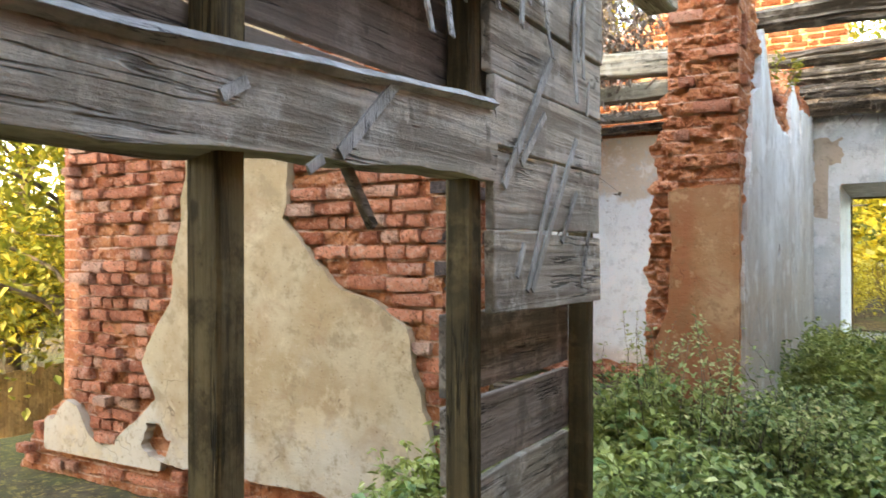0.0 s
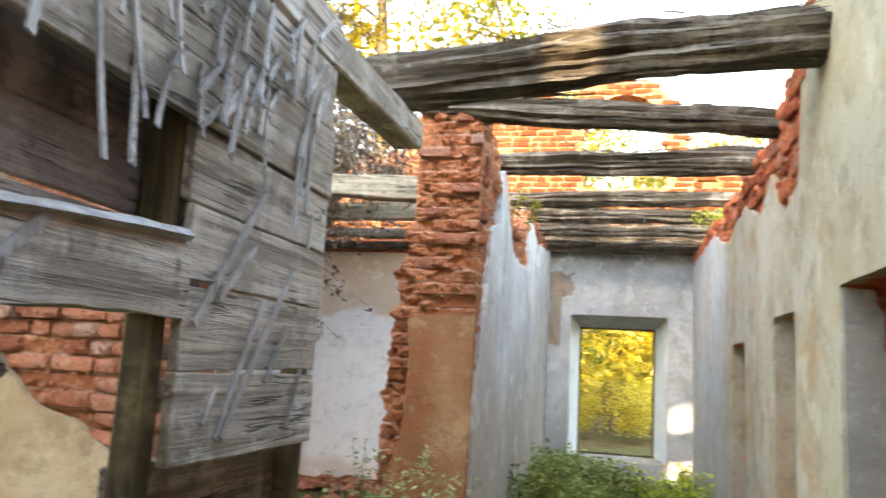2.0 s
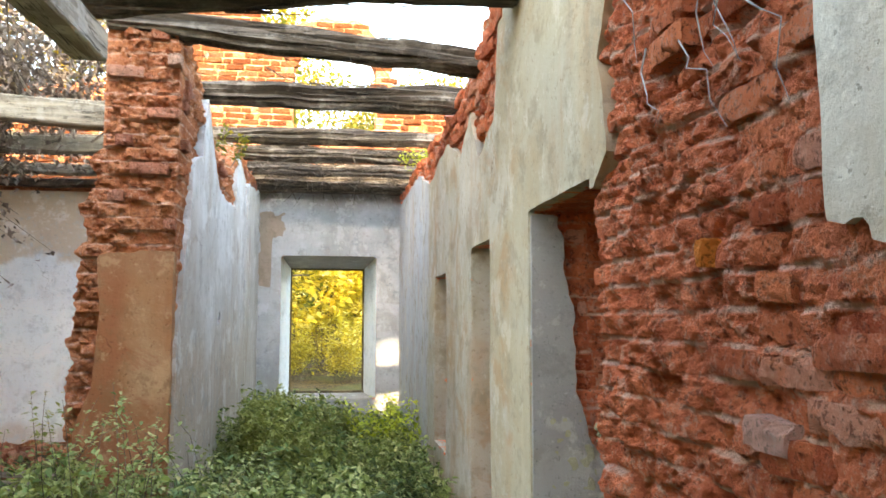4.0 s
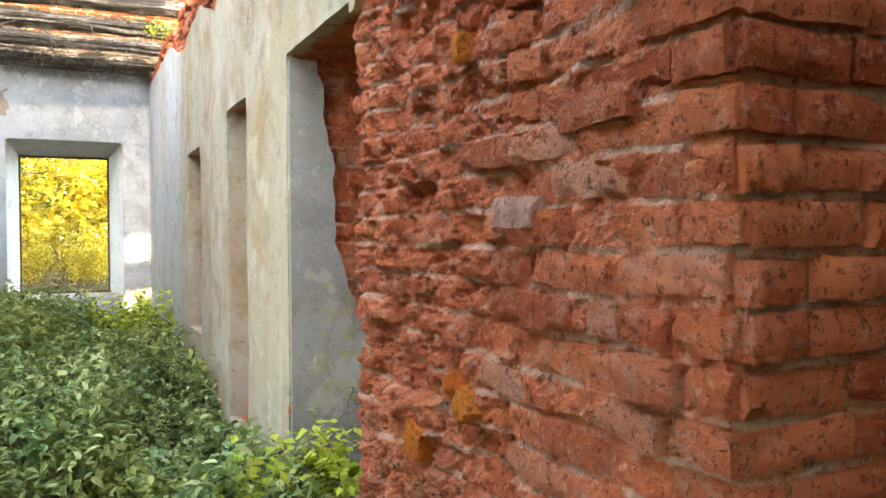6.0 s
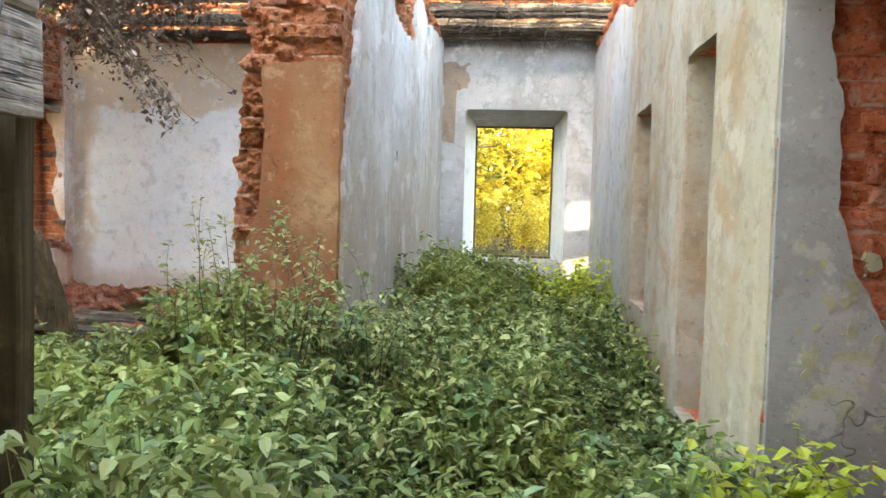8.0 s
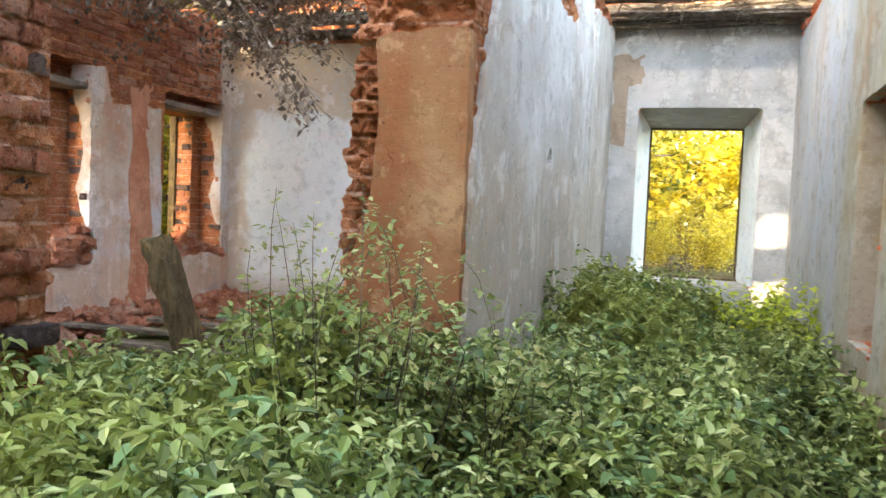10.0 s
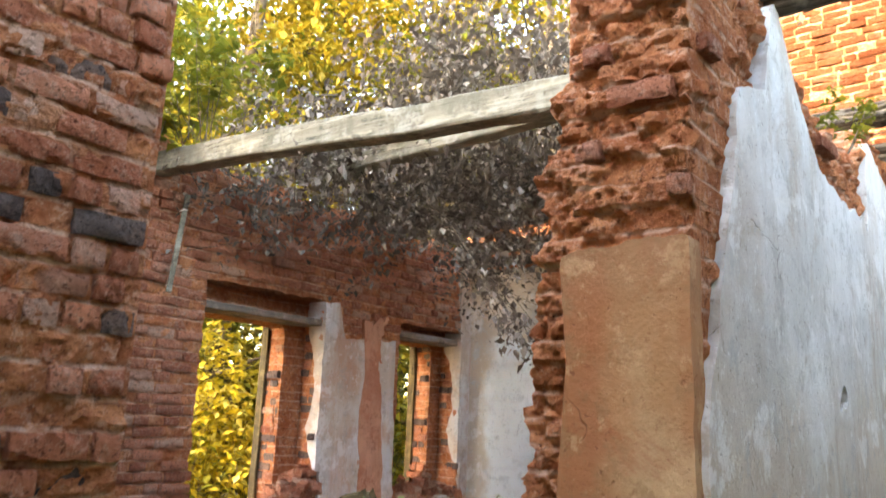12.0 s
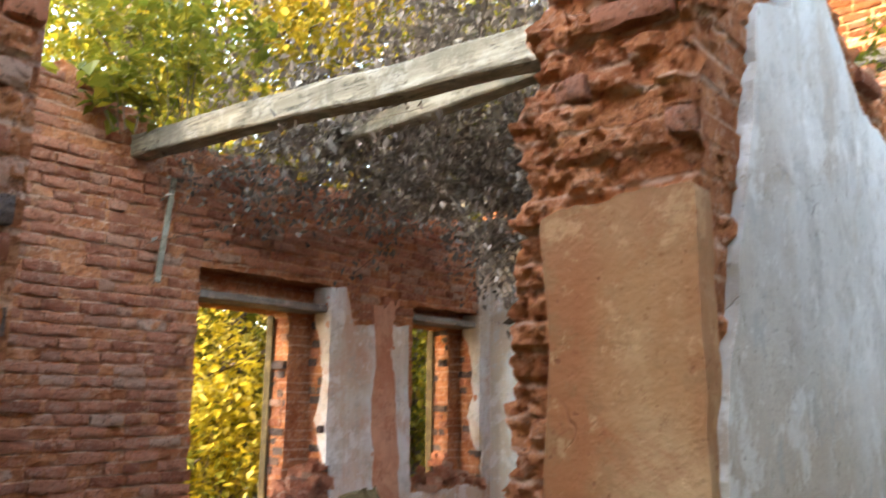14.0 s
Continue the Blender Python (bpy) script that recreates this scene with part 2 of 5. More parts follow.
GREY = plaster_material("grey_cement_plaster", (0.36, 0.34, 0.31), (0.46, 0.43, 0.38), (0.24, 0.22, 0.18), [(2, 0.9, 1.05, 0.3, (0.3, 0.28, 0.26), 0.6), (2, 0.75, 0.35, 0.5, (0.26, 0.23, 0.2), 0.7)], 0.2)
TAN = plaster_material("tan_bare_plaster", (0.27, 0.22, 0.17), (0.34, 0.28, 0.23), (0.2, 0.16, 0.12), [], 0.2)
REDDISH = plaster_material("red_washed_plaster", (0.58, 0.48, 0.4), (0.66, 0.63, 0.62), (0.52, 0.28, 0.18), [(2, 0.62, 0.45, 0.3, (0.6, 0.42, 0.31), 0.8)], 0.8)
REDWASH = plaster_material("brick_red_wash", (0.5, 0.2, 0.12), (0.58, 0.3, 0.2), (0.4, 0.13, 0.07), [], 0.5)
LICHEN = plaster_material("lichen_on_plaster", (0.38, 0.35, 0.21), (0.43, 0.4, 0.29), (0.3, 0.27, 0.15), [], 0.1)
GREYWOOD = wood_material("weathered_grey_boards", (0.74, 0.65, 0.53), (0.15, 0.11, 0.08), (24, 1.0, 24), (0.82, 0.77, 0.7))
DARKWOOD = wood_material("dark_brown_boards", (0.42, 0.345, 0.295), (0.19, 0.145, 0.12), (40, 1.2, 40))
POSTWOOD = wood_material("dark_post_wood", (0.19, 0.14, 0.07), (0.045, 0.033, 0.018), (40, 40, 1.2))
LOGWOOD = wood_material("charred_log_wood", (0.16, 0.13, 0.1), (0.016, 0.013, 0.011), (1.5, 36, 36), (0.38, 0.34, 0.28))
PALEWOOD = wood_material("pale_squared_timber", (0.42, 0.38, 0.29), (0.2, 0.175, 0.13), (1.5, 45, 45), (0.5, 0.48, 0.42))
LATHWOOD = wood_material("grey_lath", (0.72, 0.69, 0.64), (0.45, 0.42, 0.38), (60, 30, 3))
BARK = wood_material("tree_bark", (0.2, 0.16, 0.12), (0.08, 0.065, 0.05), (12, 12, 1.5))
FENCEWOOD = wood_material("yellowed_fence_boards", (0.6, 0.45, 0.25), (0.4, 0.27, 0.13), (20, 20, 1))
GREEN = leaf_material("nettle_leaves", [(0.07, 0.11, 0.028), (0.27, 0.34, 0.1), (0.58, 0.6, 0.27), (0.36, 0.38, 0.09)], 0.3, 0.4)
COOL = leaf_material("broad_weed_leaves", [(0.07, 0.13, 0.05), (0.2, 0.32, 0.13), (0.36, 0.47, 0.24), (0.24, 0.35, 0.1)], 0.3, 0.45)
YOUNG = leaf_material("pale_green_leaves", [(0.2, 0.26, 0.09), (0.32, 0.36, 0.13), (0.5, 0.46, 0.2), (0.26, 0.3, 0.1)], 0.35)
LIME = leaf_material("lime_yellow_leaves", [(0.42, 0.5, 0.05), (0.55, 0.6, 0.07), (0.68, 0.64, 0.12), (0.48, 0.56, 0.06)], 0.4)
AUTUMN = leaf_material("yellow_autumn_leaves", [(0.24, 0.16, 0.015), (0.34, 0.25, 0.025), (0.44, 0.34, 0.05), (0.24, 0.22, 0.03)], 0.45)
GOLD = leaf_material("golden_hazel_leaves", [(0.45, 0.35, 0.03), (0.7, 0.6, 0.09), (0.82, 0.76, 0.28), (0.5, 0.46, 0.07)], 0.5)
OLIVE = leaf_material("greening_yellow_leaves", [(0.11, 0.125, 0.014), (0.18, 0.175, 0.022), (0.34, 0.27, 0.03), (0.09, 0.12, 0.02)], 0.45)
DEAD = leaf_material("withered_grey_leaves", [(0.1, 0.08, 0.065), (0.2, 0.165, 0.14), (0.42, 0.37, 0.32), (0.15, 0.12, 0.1)], 0.15, 0.9)


def ground_material():
    n = Nodes("leaf_strewn_earth")
    c = n.mix(n.band(n.noise(2, 6, 0.7), 0.4, 0.65), (0.07, 0.05, 0.032), (0.13, 0.1, 0.055))
    c = n.mix(n.band(n.noise(18, 5, 0.8), 0.5, 0.65), c, (0.34, 0.24, 0.07))
    c = n.mix(n.band(n.noise(0.4, 4), 0.45, 0.6, 0, 0.6), c, (0.09, 0.11, 0.035))
    return n.done(c, 0.95, n.noise(30, 7, 0.8), 1.0, 0.03, 0.1)


EARTH = ground_material()
FLOORWOOD = wood_material("rotten_floor_boards", (0.25, 0.2, 0.15), (0.1, 0.08, 0.06), (1.5, 40, 40))


# ---- builders ----
Z = Vector((0, 0, 1))


def fbm(u, v, w=0.0, scale=1.0, octaves=4):
    return noise.fractal(Vector((u * scale, v * scale, w)), 0.9, 2.1, octaves)


def mesh_of(name, verts, faces, material, smooth=False):
    me = bpy.data.meshes.new(name)
    me.from_pydata(verts, [], faces)
    me.materials.append(material)
    if smooth:
        me.shade_smooth()
    return me


def joined(name, me, parent=None, label=""):
    ob = new(name, me)
    if parent is not None:
        ob.parent = parent
        ob.matrix_parent_inverse = parent.matrix_basis.inverted()
    if label:
        ob["label"] = label
    return ob


def part(name, bm, material, parent, label=""):
    me = bpy.data.meshes.new(name)
    bm.to_mesh(me)
    bm.free()
    me.materials.append(material)
    return joined(name, me, parent, label)


def thing(name, at, label, category, group="", kind=""):
    e = new(name)
    e.empty_display_size = 0.1
    e.matrix_basis = Matrix.Translation(at)
    return tagged(e, label, category, group, kind)


class Plane:
    """A wall's face: u runs along it, v up, d out of it."""

    def __init__(self, origin, u, n):
        self.o, self.u, self.n = Vector(origin), Vector(u).normalized(), Vector(n).normalized()

    def at(self, u, v, d=0.0):
        return self.o + self.u * u + Z * v + self.n * d


def skin(pl, f, box, step, back, front, relief=0.0, grain=3.0, seed=0.0):
    """A slab over the part of the box where f(u, v) > 0, cut along its edge; back and front are its depths. Returns vertices and faces."""
    u0, u1, v0, v1 = box
    nu, nv = max(1, round((u1 - u0) / step)), max(1, round((v1 - v0) / step))
    us = [u0 + (u1 - u0) * i / nu for i in range(nu + 1)]
    vs = [v0 + (v1 - v0) * j / nv for j in range(nv + 1)]
    val = [[f(u, v) for v in vs] for u in us]
    key, pts, polys = {}, [], []

    def vid(k, u, v):
        if k not in key:
            key[k] = len(pts)
            pts.append((u, v))
        return key[k]

    for i in range(nu):
        for j in range(nv):
            c = [(i, j), (i + 1, j), (i + 1, j + 1), (i, j + 1)]
            w = [val[a][b] for a, b in c]
            if max(w) <= 0:
                continue
            poly = []
            for k in range(4):
                (a, b), (p, q), fa, fb = c[k], c[(k + 1) % 4], w[k], w[(k + 1) % 4]
                if fa > 0:
                    poly.append(vid((a, b), us[a], vs[b]))
                if (fa > 0) != (fb > 0):
                    s = min(0.98, max(0.02, fa / (fa - fb)))
                    e = ((a, b), (p, q)) if (a, b) < (p, q) else ((p, q), (a, b))
                    poly.append(vid(e, us[a] + (us[p] - us[a]) * s, vs[b] + (vs[q] - vs[b]) * s))
            if len(poly) > 2:
                polys.append(poly)
    n = len(pts)
    flip = pl.u.cross(Z).dot(pl.n) < 0
    verts = [pl.at(u, v, front + (relief(u, v) if callable(relief) else relief * fbm(u, v, seed, grain) if relief else 0.0)) for u, v in pts]
    verts += [pl.at(u, v, back) for u, v in pts]
    faces, edges = [], {}
    for p in polys:
        faces.append(p[::-1] if flip else p)
        faces.append([x + n for x in (p if flip else p[::-1])])
        for k in range(len(p)):
            a, b = p[k], p[(k + 1) % len(p)]
            if (b, a) in edges:
                del edges[(b, a)]
            else:
                edges[(a, b)] = 1
    for a, b in edges:
        faces.append([a, b, b + n, a + n] if flip else [b, a, a + n, b + n])
    return verts, faces


def inside(u, v, a, b, c, d):
    """Distance by which (u, v) lies inside the box a..b, c..d (minus: outside)."""
    return min(u - a, b - u, v - c, d - v)


def rotten(amount, seed=0.0):
    """Relief of crumbling courses: each brick lost to its own depth, with crumbs."""

    def depth(u, v):
        w = v + 0.014 * fbm(u, v, seed + 2.0, 2.2, 3)
        row = math.floor(w / 0.088)
        run = (u + (row % 2) * 0.12 + 0.05 * math.sin(row * 7.7) + 0.012 * fbm(v, u, seed, 6.0, 2)) / 0.19
        lost = noise.noise(Vector((math.floor(run) * 3.7, row * 5.3, seed)))
        edge = max(abs((w / 0.088) % 1.0 - 0.5), abs(run % 1.0 - 0.5) * 0.96) * 2
        at = Vector((u * 13, v * 19, seed))
        far, near = noise.voronoi(at)
        chip = noise.noise(near[0] * 5.3)
        facet = (at - near[0]).dot(noise.noise_vector(near[0] * 3.1))
        cleft = max(0.0, 0.16 - (far[1] - far[0])) / 0.16
        crumbs = fbm(u, v, seed, 11.0, 5)
        hollow = min(0.0, fbm(u, v, seed + 5.0, 2.6, 3) + 0.15)
        joint = max(0.0, edge - 0.7) / 0.3 * max(0.0, 0.5 + 1.2 * fbm(u, v, seed + 9.0, 3.5, 2))
        return amount * (1.0 * lost + 0.7 * chip + 0.55 * facet - 0.4 * cleft - 0.5 * joint + 0.5 * crumbs + 1.2 * hollow)

    return depth



def brick_shape(k):
    """One old brick face, 0.25 x 0.072 m, chipped and spalled: its middle at the origin, y out of the wall."""
    rnd = random.Random(k)
    w, h = 0.125, 0.036
    nx, nz = 7, 4
    verts = [(-w, -0.09, -h), (w, -0.09, -h), (w, -0.09, h), (-w, -0.09, h)]
    chips = [(rnd.choice((-1, 1)) * rnd.uniform(0.3, 1.0), rnd.choice((-1, 1)), rnd.uniform(0.25, 0.7), rnd.uniform(0.008, 0.03)) for _ in range(rnd.randint(1, 3))]
    lean = rnd.gauss(0, 0.006)
    for j in range(nz):
        for i in range(nx):
            x, z = 2 * i / (nx - 1) - 1, 2 * j / (nz - 1) - 1
            side_rim, top_rim = abs(x) == 1, abs(z) == 1
            d = lean * x + rnd.uniform(-0.004, 0.004) - 0.004 * (side_rim + top_rim)
            for cx, cz, r, deep in chips:
                d -= deep * max(0.0, 1 - math.hypot((x - cx) * 1.6, (z - cz) * 0.8) / r)
            px = w * x * (0.985 if side_rim else 1) + (0 if side_rim else rnd.uniform(-0.01, 0.01))
            pz = h * z * (0.95 if top_rim else 1) + rnd.uniform(-0.0035, 0.0035)
            verts.append((px, d, pz))
    g = lambda i, j: 4 + j * nx + i
    faces = [(g(i, j), g(i + 1, j), g(i + 1, j + 1), g(i, j + 1)) for j in range(nz - 1) for i in range(nx - 1)]
    faces += [(0, 1, *[g(i, 0) for i in range(nx - 1, -1, -1)]), (2, 3, *[g(i, nz - 1) for i in range(nx)])]
    faces += [(1, 2, *[g(nx - 1, j) for j in range(nz - 1, -1, -1)]), (3, 0, *[g(0, j) for j in range(nz)])]
    return verts, faces


SHAPES = [brick_shape(k) for k in range(14)]


def bricks(pl, parent, f, box, material=None, seed=0, worn=0.012, length=0.27, course=0.088, single=300, near=None, soot_shade=0.0, name="brick", lost=0.025, headers=0.28):
    """Courses of old bricks on the plane where f > 0. Up to `single` of them, those nearest to u = near, are objects of their own; the rest are one mesh."""
    material = material or BRICK
    rnd = random.Random(seed)
    u0, u1, v0, v1 = box
    todo = []
    row = 0
    v = v0 + course / 2
    while v < v1:
        u = u0 - (row % 2) * length * 0.5 + rnd.uniform(-0.03, 0.03)
        while u < u1:
            header = rnd.random() < headers
            ln = (length * 0.52 if header else length) * rnd.uniform(0.94, 1.04)
            if u + ln > u0 + 0.02 and u < u1 - 0.02:
                a, b = max(u, u0), min(u + ln, u1)
                m = (a + b) / 2
                if b - a > 0.05 and f(m, v) > 0 and rnd.random() > lost:
                    wear = worn * (0.35 + 1.6 * abs(fbm(m, v, seed + 3.3, 1.4)))
                    d = rnd.uniform(-0.7, 1.0) * wear + 0.004
                    if rnd.random() < 0.06:
                        d += rnd.uniform(-2.2, 1.6) * worn
                    todo.append((m, v + rnd.uniform(-0.004, 0.004), d, (b - a - rnd.uniform(0.01, 0.024)) / 0.25, rnd.uniform(0.92, 1.1) * (course - 0.017) / 0.072, rnd.gauss(0, 1.3), rnd.gauss(0, 2.0), rnd.randrange(14), rnd.random() < soot_shade))
            u += ln
        v += course
        row += 1
    mid = (u0 + u1) / 2 if near is None else near
    todo.sort(key=lambda b: abs(b[0] - mid))
    basis = Matrix((pl.u, pl.n, Z)).transposed()
    if basis.determinant() < 0:
        basis = Matrix((-pl.u, pl.n, Z)).transposed()
    verts, faces = [], []
    shared = {}
    for i, (u, v, d, sx, sz, tilt, turn, k, darkened) in enumerate(todo):
        m = Matrix.Translation(pl.at(u, v, d)) @ basis.to_4x4() @ pose(0, 0, 0, 0, tilt, turn) @ Matrix.Diagonal((sx, 1, sz, 1))
        if i < single:
            mt = BRICK_SOOT_SHADE if darkened else material
            if (k, mt.name) not in shared:
                shared[(k, mt.name)] = mesh_of("brick", *SHAPES[k], mt)
            ob = new(name, shared[(k, mt.name)])
            ob.parent = parent
            ob.matrix_parent_inverse = parent.matrix_basis.inverted()
            ob.matrix_basis = m
        else:
            n = len(verts)
            verts += [m @ Vector(p) for p in SHAPES[k][0]]
            faces += [[x + n for x in q] for q in SHAPES[k][1]]
    if verts:
        tagged(joined("brickwork", mesh_of("brickwork", verts, faces, material), parent), kind="stuff")


def under(cover, relief):
    """The relief of a core that lies back where the plaster covers it."""
    return lambda u, v: -0.02 if cover(u, v) > 0.03 else relief(u, v)



def wall(name, pl, f, box, thick, material, label, step=0.06, relief=0.012, front=0.0):
    """A masonry wall with its openings cut through: a core that other skins are laid on."""
    v, q = skin(pl, f, box, step, front - thick, front, relief, 5.0, len(name))
    return tagged(new(name, mesh_of(name, v, q, material)), label, "wall", kind="structure")


def plaster(pl, parent, f, box, material, thick=0.025, step=0.035, back=-0.06, label="", name="plaster", relief=0.006):
    v, q = skin(pl, f, box, step, back, thick, relief, 3.0, box[0] + 7)
    return joined(name, mesh_of(name, v, q, material, False), parent, label)


def bm_box(size, at=(0, 0, 0), m=None, bevel=0.004, wobble=0.0, cuts=0, seed=1):
    """A worn block: bevelled, and bent a little where wobble is given."""
    bm = bmesh.new()
    bmesh.ops.create_cube(bm, size=1.0)
    longest = max(range(3), key=lambda k: size[k])
    if cuts:
        es = [e for e in bm.edges if abs((e.verts[0].co - e.verts[1].co)[longest]) > 0.5]
        bmesh.ops.subdivide_edges(bm, edges=es, cuts=cuts)
    bmesh.ops.scale(bm, vec=size, verts=bm.verts)
    if bevel:
        keep = [e for e in bm.edges if e.calc_length() > 0 and len(e.link_faces) == 2 and e.calc_face_angle() > 0.5]
        bmesh.ops.bevel(bm, geom=keep, offset=bevel, segments=1, affect="EDGES")
    if wobble:
        for v in bm.verts:
            c = v.co
            o = noise.noise_vector(Vector((c[longest] * 2.2, seed * 3.1, 0.0)))
            e = noise.noise_vector(c * 9 + Vector((seed, 0, 0)))
            v.co = c + (o + e * 0.4) * wobble
    bmesh.ops.transform(bm, matrix=Matrix.Translation(at) @ (m or Matrix.Identity(4)), verts=bm.verts)
    return bm


def log_mesh(a, b, r, seed=0, rings=26, around=14, flat=1.0, rough=0.16):
    """A rotten log from a to b: lengthwise cracks, uneven girth, broken ends."""
    a, b = Vector(a), Vector(b)
    way = (b - a).normalized()
    side = way.cross(Z).normalized()
    up = side.cross(way)
    verts, faces = [], []
    for i in range(rings + 1):
        s = i / rings
        c = a + (b - a) * s + up * 0.25 * r * fbm(s * 3, seed, 1.0) + side * 0.2 * r * fbm(s * 3, seed, 5.0)
        for k in range(around):
            t = 2 * math.pi * k / around
            g = 1 + rough * fbm(s * 2.5, math.cos(t) * 2 + seed, math.sin(t) * 2, octaves=3) + rough * 0.9 * fbm(s * 1.2, k * 3.7, seed) - (rough * 0.5 if (k * 5 + seed) % 4 == 0 else 0)
            q = r * g
            x, y = math.cos(t), math.sin(t)
            p = 0.5
            x, y = math.copysign(abs(x) ** (1 - p * (1 - flat)), x), math.copysign(abs(y) ** (1 - p * (1 - flat)), y)
            end = way * r * 0.5 * fbm(k * 1.3, seed, 2.0) if i in (0, rings) else Vector()
            verts.append(c + side * x * q + up * y * q + end)
    for i in range(rings):
        for k in range(around):
            j = (k + 1) % around
            faces.append((i * around + k, i * around + j, (i + 1) * around + j, (i + 1) * around + k))
    faces.append(tuple(range(around))[::-1])
    faces.append(tuple(rings * around + k for k in range(around)))
    return verts, faces


def leaf_cloud(points, size, seed=0, droop=0.2, spread=0.35, wide=0.3, ovate=False, span=(0.4, 1.4)):
    """Folded leaves, one at each point: arrays of vertices and faces."""
    g = np.random.default_rng(seed)
    p = np.asarray(points, float)
    n = len(p)
    s = size * g.uniform(span[0], span[1], (n, 1))
    yaw = g.uniform(0, 2 * np.pi, n)
    el = g.normal(-droop, spread, n)
    fwd = np.stack([np.cos(yaw) * np.cos(el), np.sin(yaw) * np.cos(el), np.sin(el)], 1)
    side = np.stack([-np.sin(yaw), np.cos(yaw), g.normal(0, 0.35, n)], 1)
    up = np.cross(fwd, side)
    if ovate:
        rows = [p]
        for a, b, lift in ((0.25, 0.85, 0.1), (0.62, 0.8, 0.06)):
            rows.append(p + fwd * s * a + side * s * wide * b + up * s * lift)
        rows.append(p + fwd * s - up * s * 0.14)
        for a, b, lift in ((0.62, 0.8, 0.06), (0.25, 0.85, 0.1)):
            rows.append(p + fwd * s * a - side * s * wide * b + up * s * lift)
        v = np.stack(rows, 1).reshape(-1, 3)
        i = np.arange(n)[:, None] * 6
        f = np.concatenate([i + np.array([[0, 1, 2, 3]]), i + np.array([[0, 3, 4, 5]])], 0)
        return v.tolist(), f.tolist()
    v = np.stack([p, p + fwd * s * 0.45 + side * s * wide + up * s * 0.07, p + fwd * s + up * s * -0.08, p + fwd * s * 0.45 - side * s * wide + up * s * 0.07], 1).reshape(-1, 3)
    i = np.arange(n)[:, None] * 4
    f = np.concatenate([i + np.array([[0, 1, 2]]), i + np.array([[0, 2, 3]])], 0)
    return v.tolist(), f.tolist()


def tubes(paths, radius, sides=4):
    """Thin tapering stems along lists of points."""
    verts, faces = [], []
    for path, r in zip(paths, radius):
        base = len(verts)
        m = len(path)
        for i, p in enumerate(path):
            p = Vector(p)
            w = (Vector(path[min(i + 1, m - 1)]) - Vector(path[max(i - 1, 0)])).normalized()
            s = w.cross(Vector((0.3, 0.5, 0.8))).normalized()
            q = s.cross(w)
            rr = r * (1 - 0.75 * i / (m - 1))
            verts += [p + (s * math.cos(t) + q * math.sin(t)) * rr for t in (2 * math.pi * k / sides for k in range(sides))]
        for i in range(m - 1):
            for k in range(sides):
                j = (k + 1) % sides
                faces.append((base + i * sides + k, base + i * sides + j, base + (i + 1) * sides + j, base + (i + 1) * sides + k))
    return verts, faces


def interp(x, table):
    """Straight lines between the (x, y) pairs of the table."""
    if x <= table[0][0]:
        return table[0][1]
    for (a, p), (b, q) in zip(table, table[1:]):
        if x <= b:
            return p + (q - p) * (x - a) / (b - a)
    return table[-1][1]


# ---- ground: one sheet to the horizon ----
def make_ground():
    xs = sorted({round(s * v, 3) for s in (-1, 1) for v in [i * 0.3 for i in range(40)] + [14, 18, 24, 32, 45, 70, 120, 250, 600]})
    verts = []
    for y in xs:
        for x in xs:
            near = max(0.0, 1 - max(abs(x), abs(y - 5)) / 60)
            drop = min(1.0, max(0.0, (-6.9 - x) / 3.0))
            verts.append((x, y + 5, -0.14 + 0.05 * fbm(x, y, 0, 0.8) * near - 1.4 * drop * drop * (3 - 2 * drop)))
    n = len(xs)
    faces = [(j * n + i, j * n + i + 1, (j + 1) * n + i + 1, (j + 1) * n + i) for j in range(n - 1) for i in range(n - 1)]
    return tagged(new("ground", mesh_of("ground", verts, faces, EARTH, True)), "dark earth strewn with yellow fallen leaves", "ground", kind="structure")


make_ground()

# ---- the wall beside the path: brick near, plaster with niches beyond ----
R = Plane((1.165, 0, 0), (0, 1, 0), (-1, 0, 0))
NICHES = [(2.98, 3.86, -0.3, 2.08), (4.76, 5.36, 0.1, 2.04), (6.46, 7.16, 0.5, 1.94)]


def right_top(u):
    return interp(u, [(1.2, 3.75), (4.4, 3.7), (4.8, 3.45), (6.0, 3.2), (11, 3.25)]) + 0.1 * fbm(u, 0, 3, 2.5)


def in_niche(u, v):
    return max(inside(u, v, *n) + 0.004 * fbm(u, v, 8, 5) for n in NICHES)


def right_core(u, v):
    return min(u - 1.28, right_top(u) - v, -in_niche(u, v))



def right_plaster(u, v):
    if v > 2.02 and u < 3.9:
        edge = u - interp(v, [(2.0, 2.98), (2.15, 2.78), (2.5, 2.86), (2.9, 2.7), (3.6, 2.72)])
    else:
        edge = u - 3.86
    top = interp(u, [(2.6, 3.7), (4.45, 3.55), (4.6, 2.75), (5.1, 2.6), (5.4, 2.95), (5.8, 2.75), (6.4, 3.0), (7.5, 2.85), (8.4, 3.1), (10.7, 3.1)]) - v
    return min(min(edge, top) + 0.035 * fbm(u, v, 4, 4.5), -in_niche(u, v))


RAW, FAIR = rotten(0.042, 3.0), rotten(0.018, 3.0)


def right_relief(u, v):
    """Rotten to the core near the niche and high up, sounder towards the corner."""
    if right_plaster(u, v) > 0.03:
        return -0.02
    raw = min(1.0, max(0.0, (u - 1.75 + 0.35 * fbm(u, v, 6, 2.0)) / 0.35))
    raw = max(raw, min(1.0, max(0.0, (v - 1.95) / 0.25)))
    return raw * RAW(u, v) + (1 - raw) * (FAIR(u, v) + 0.009)


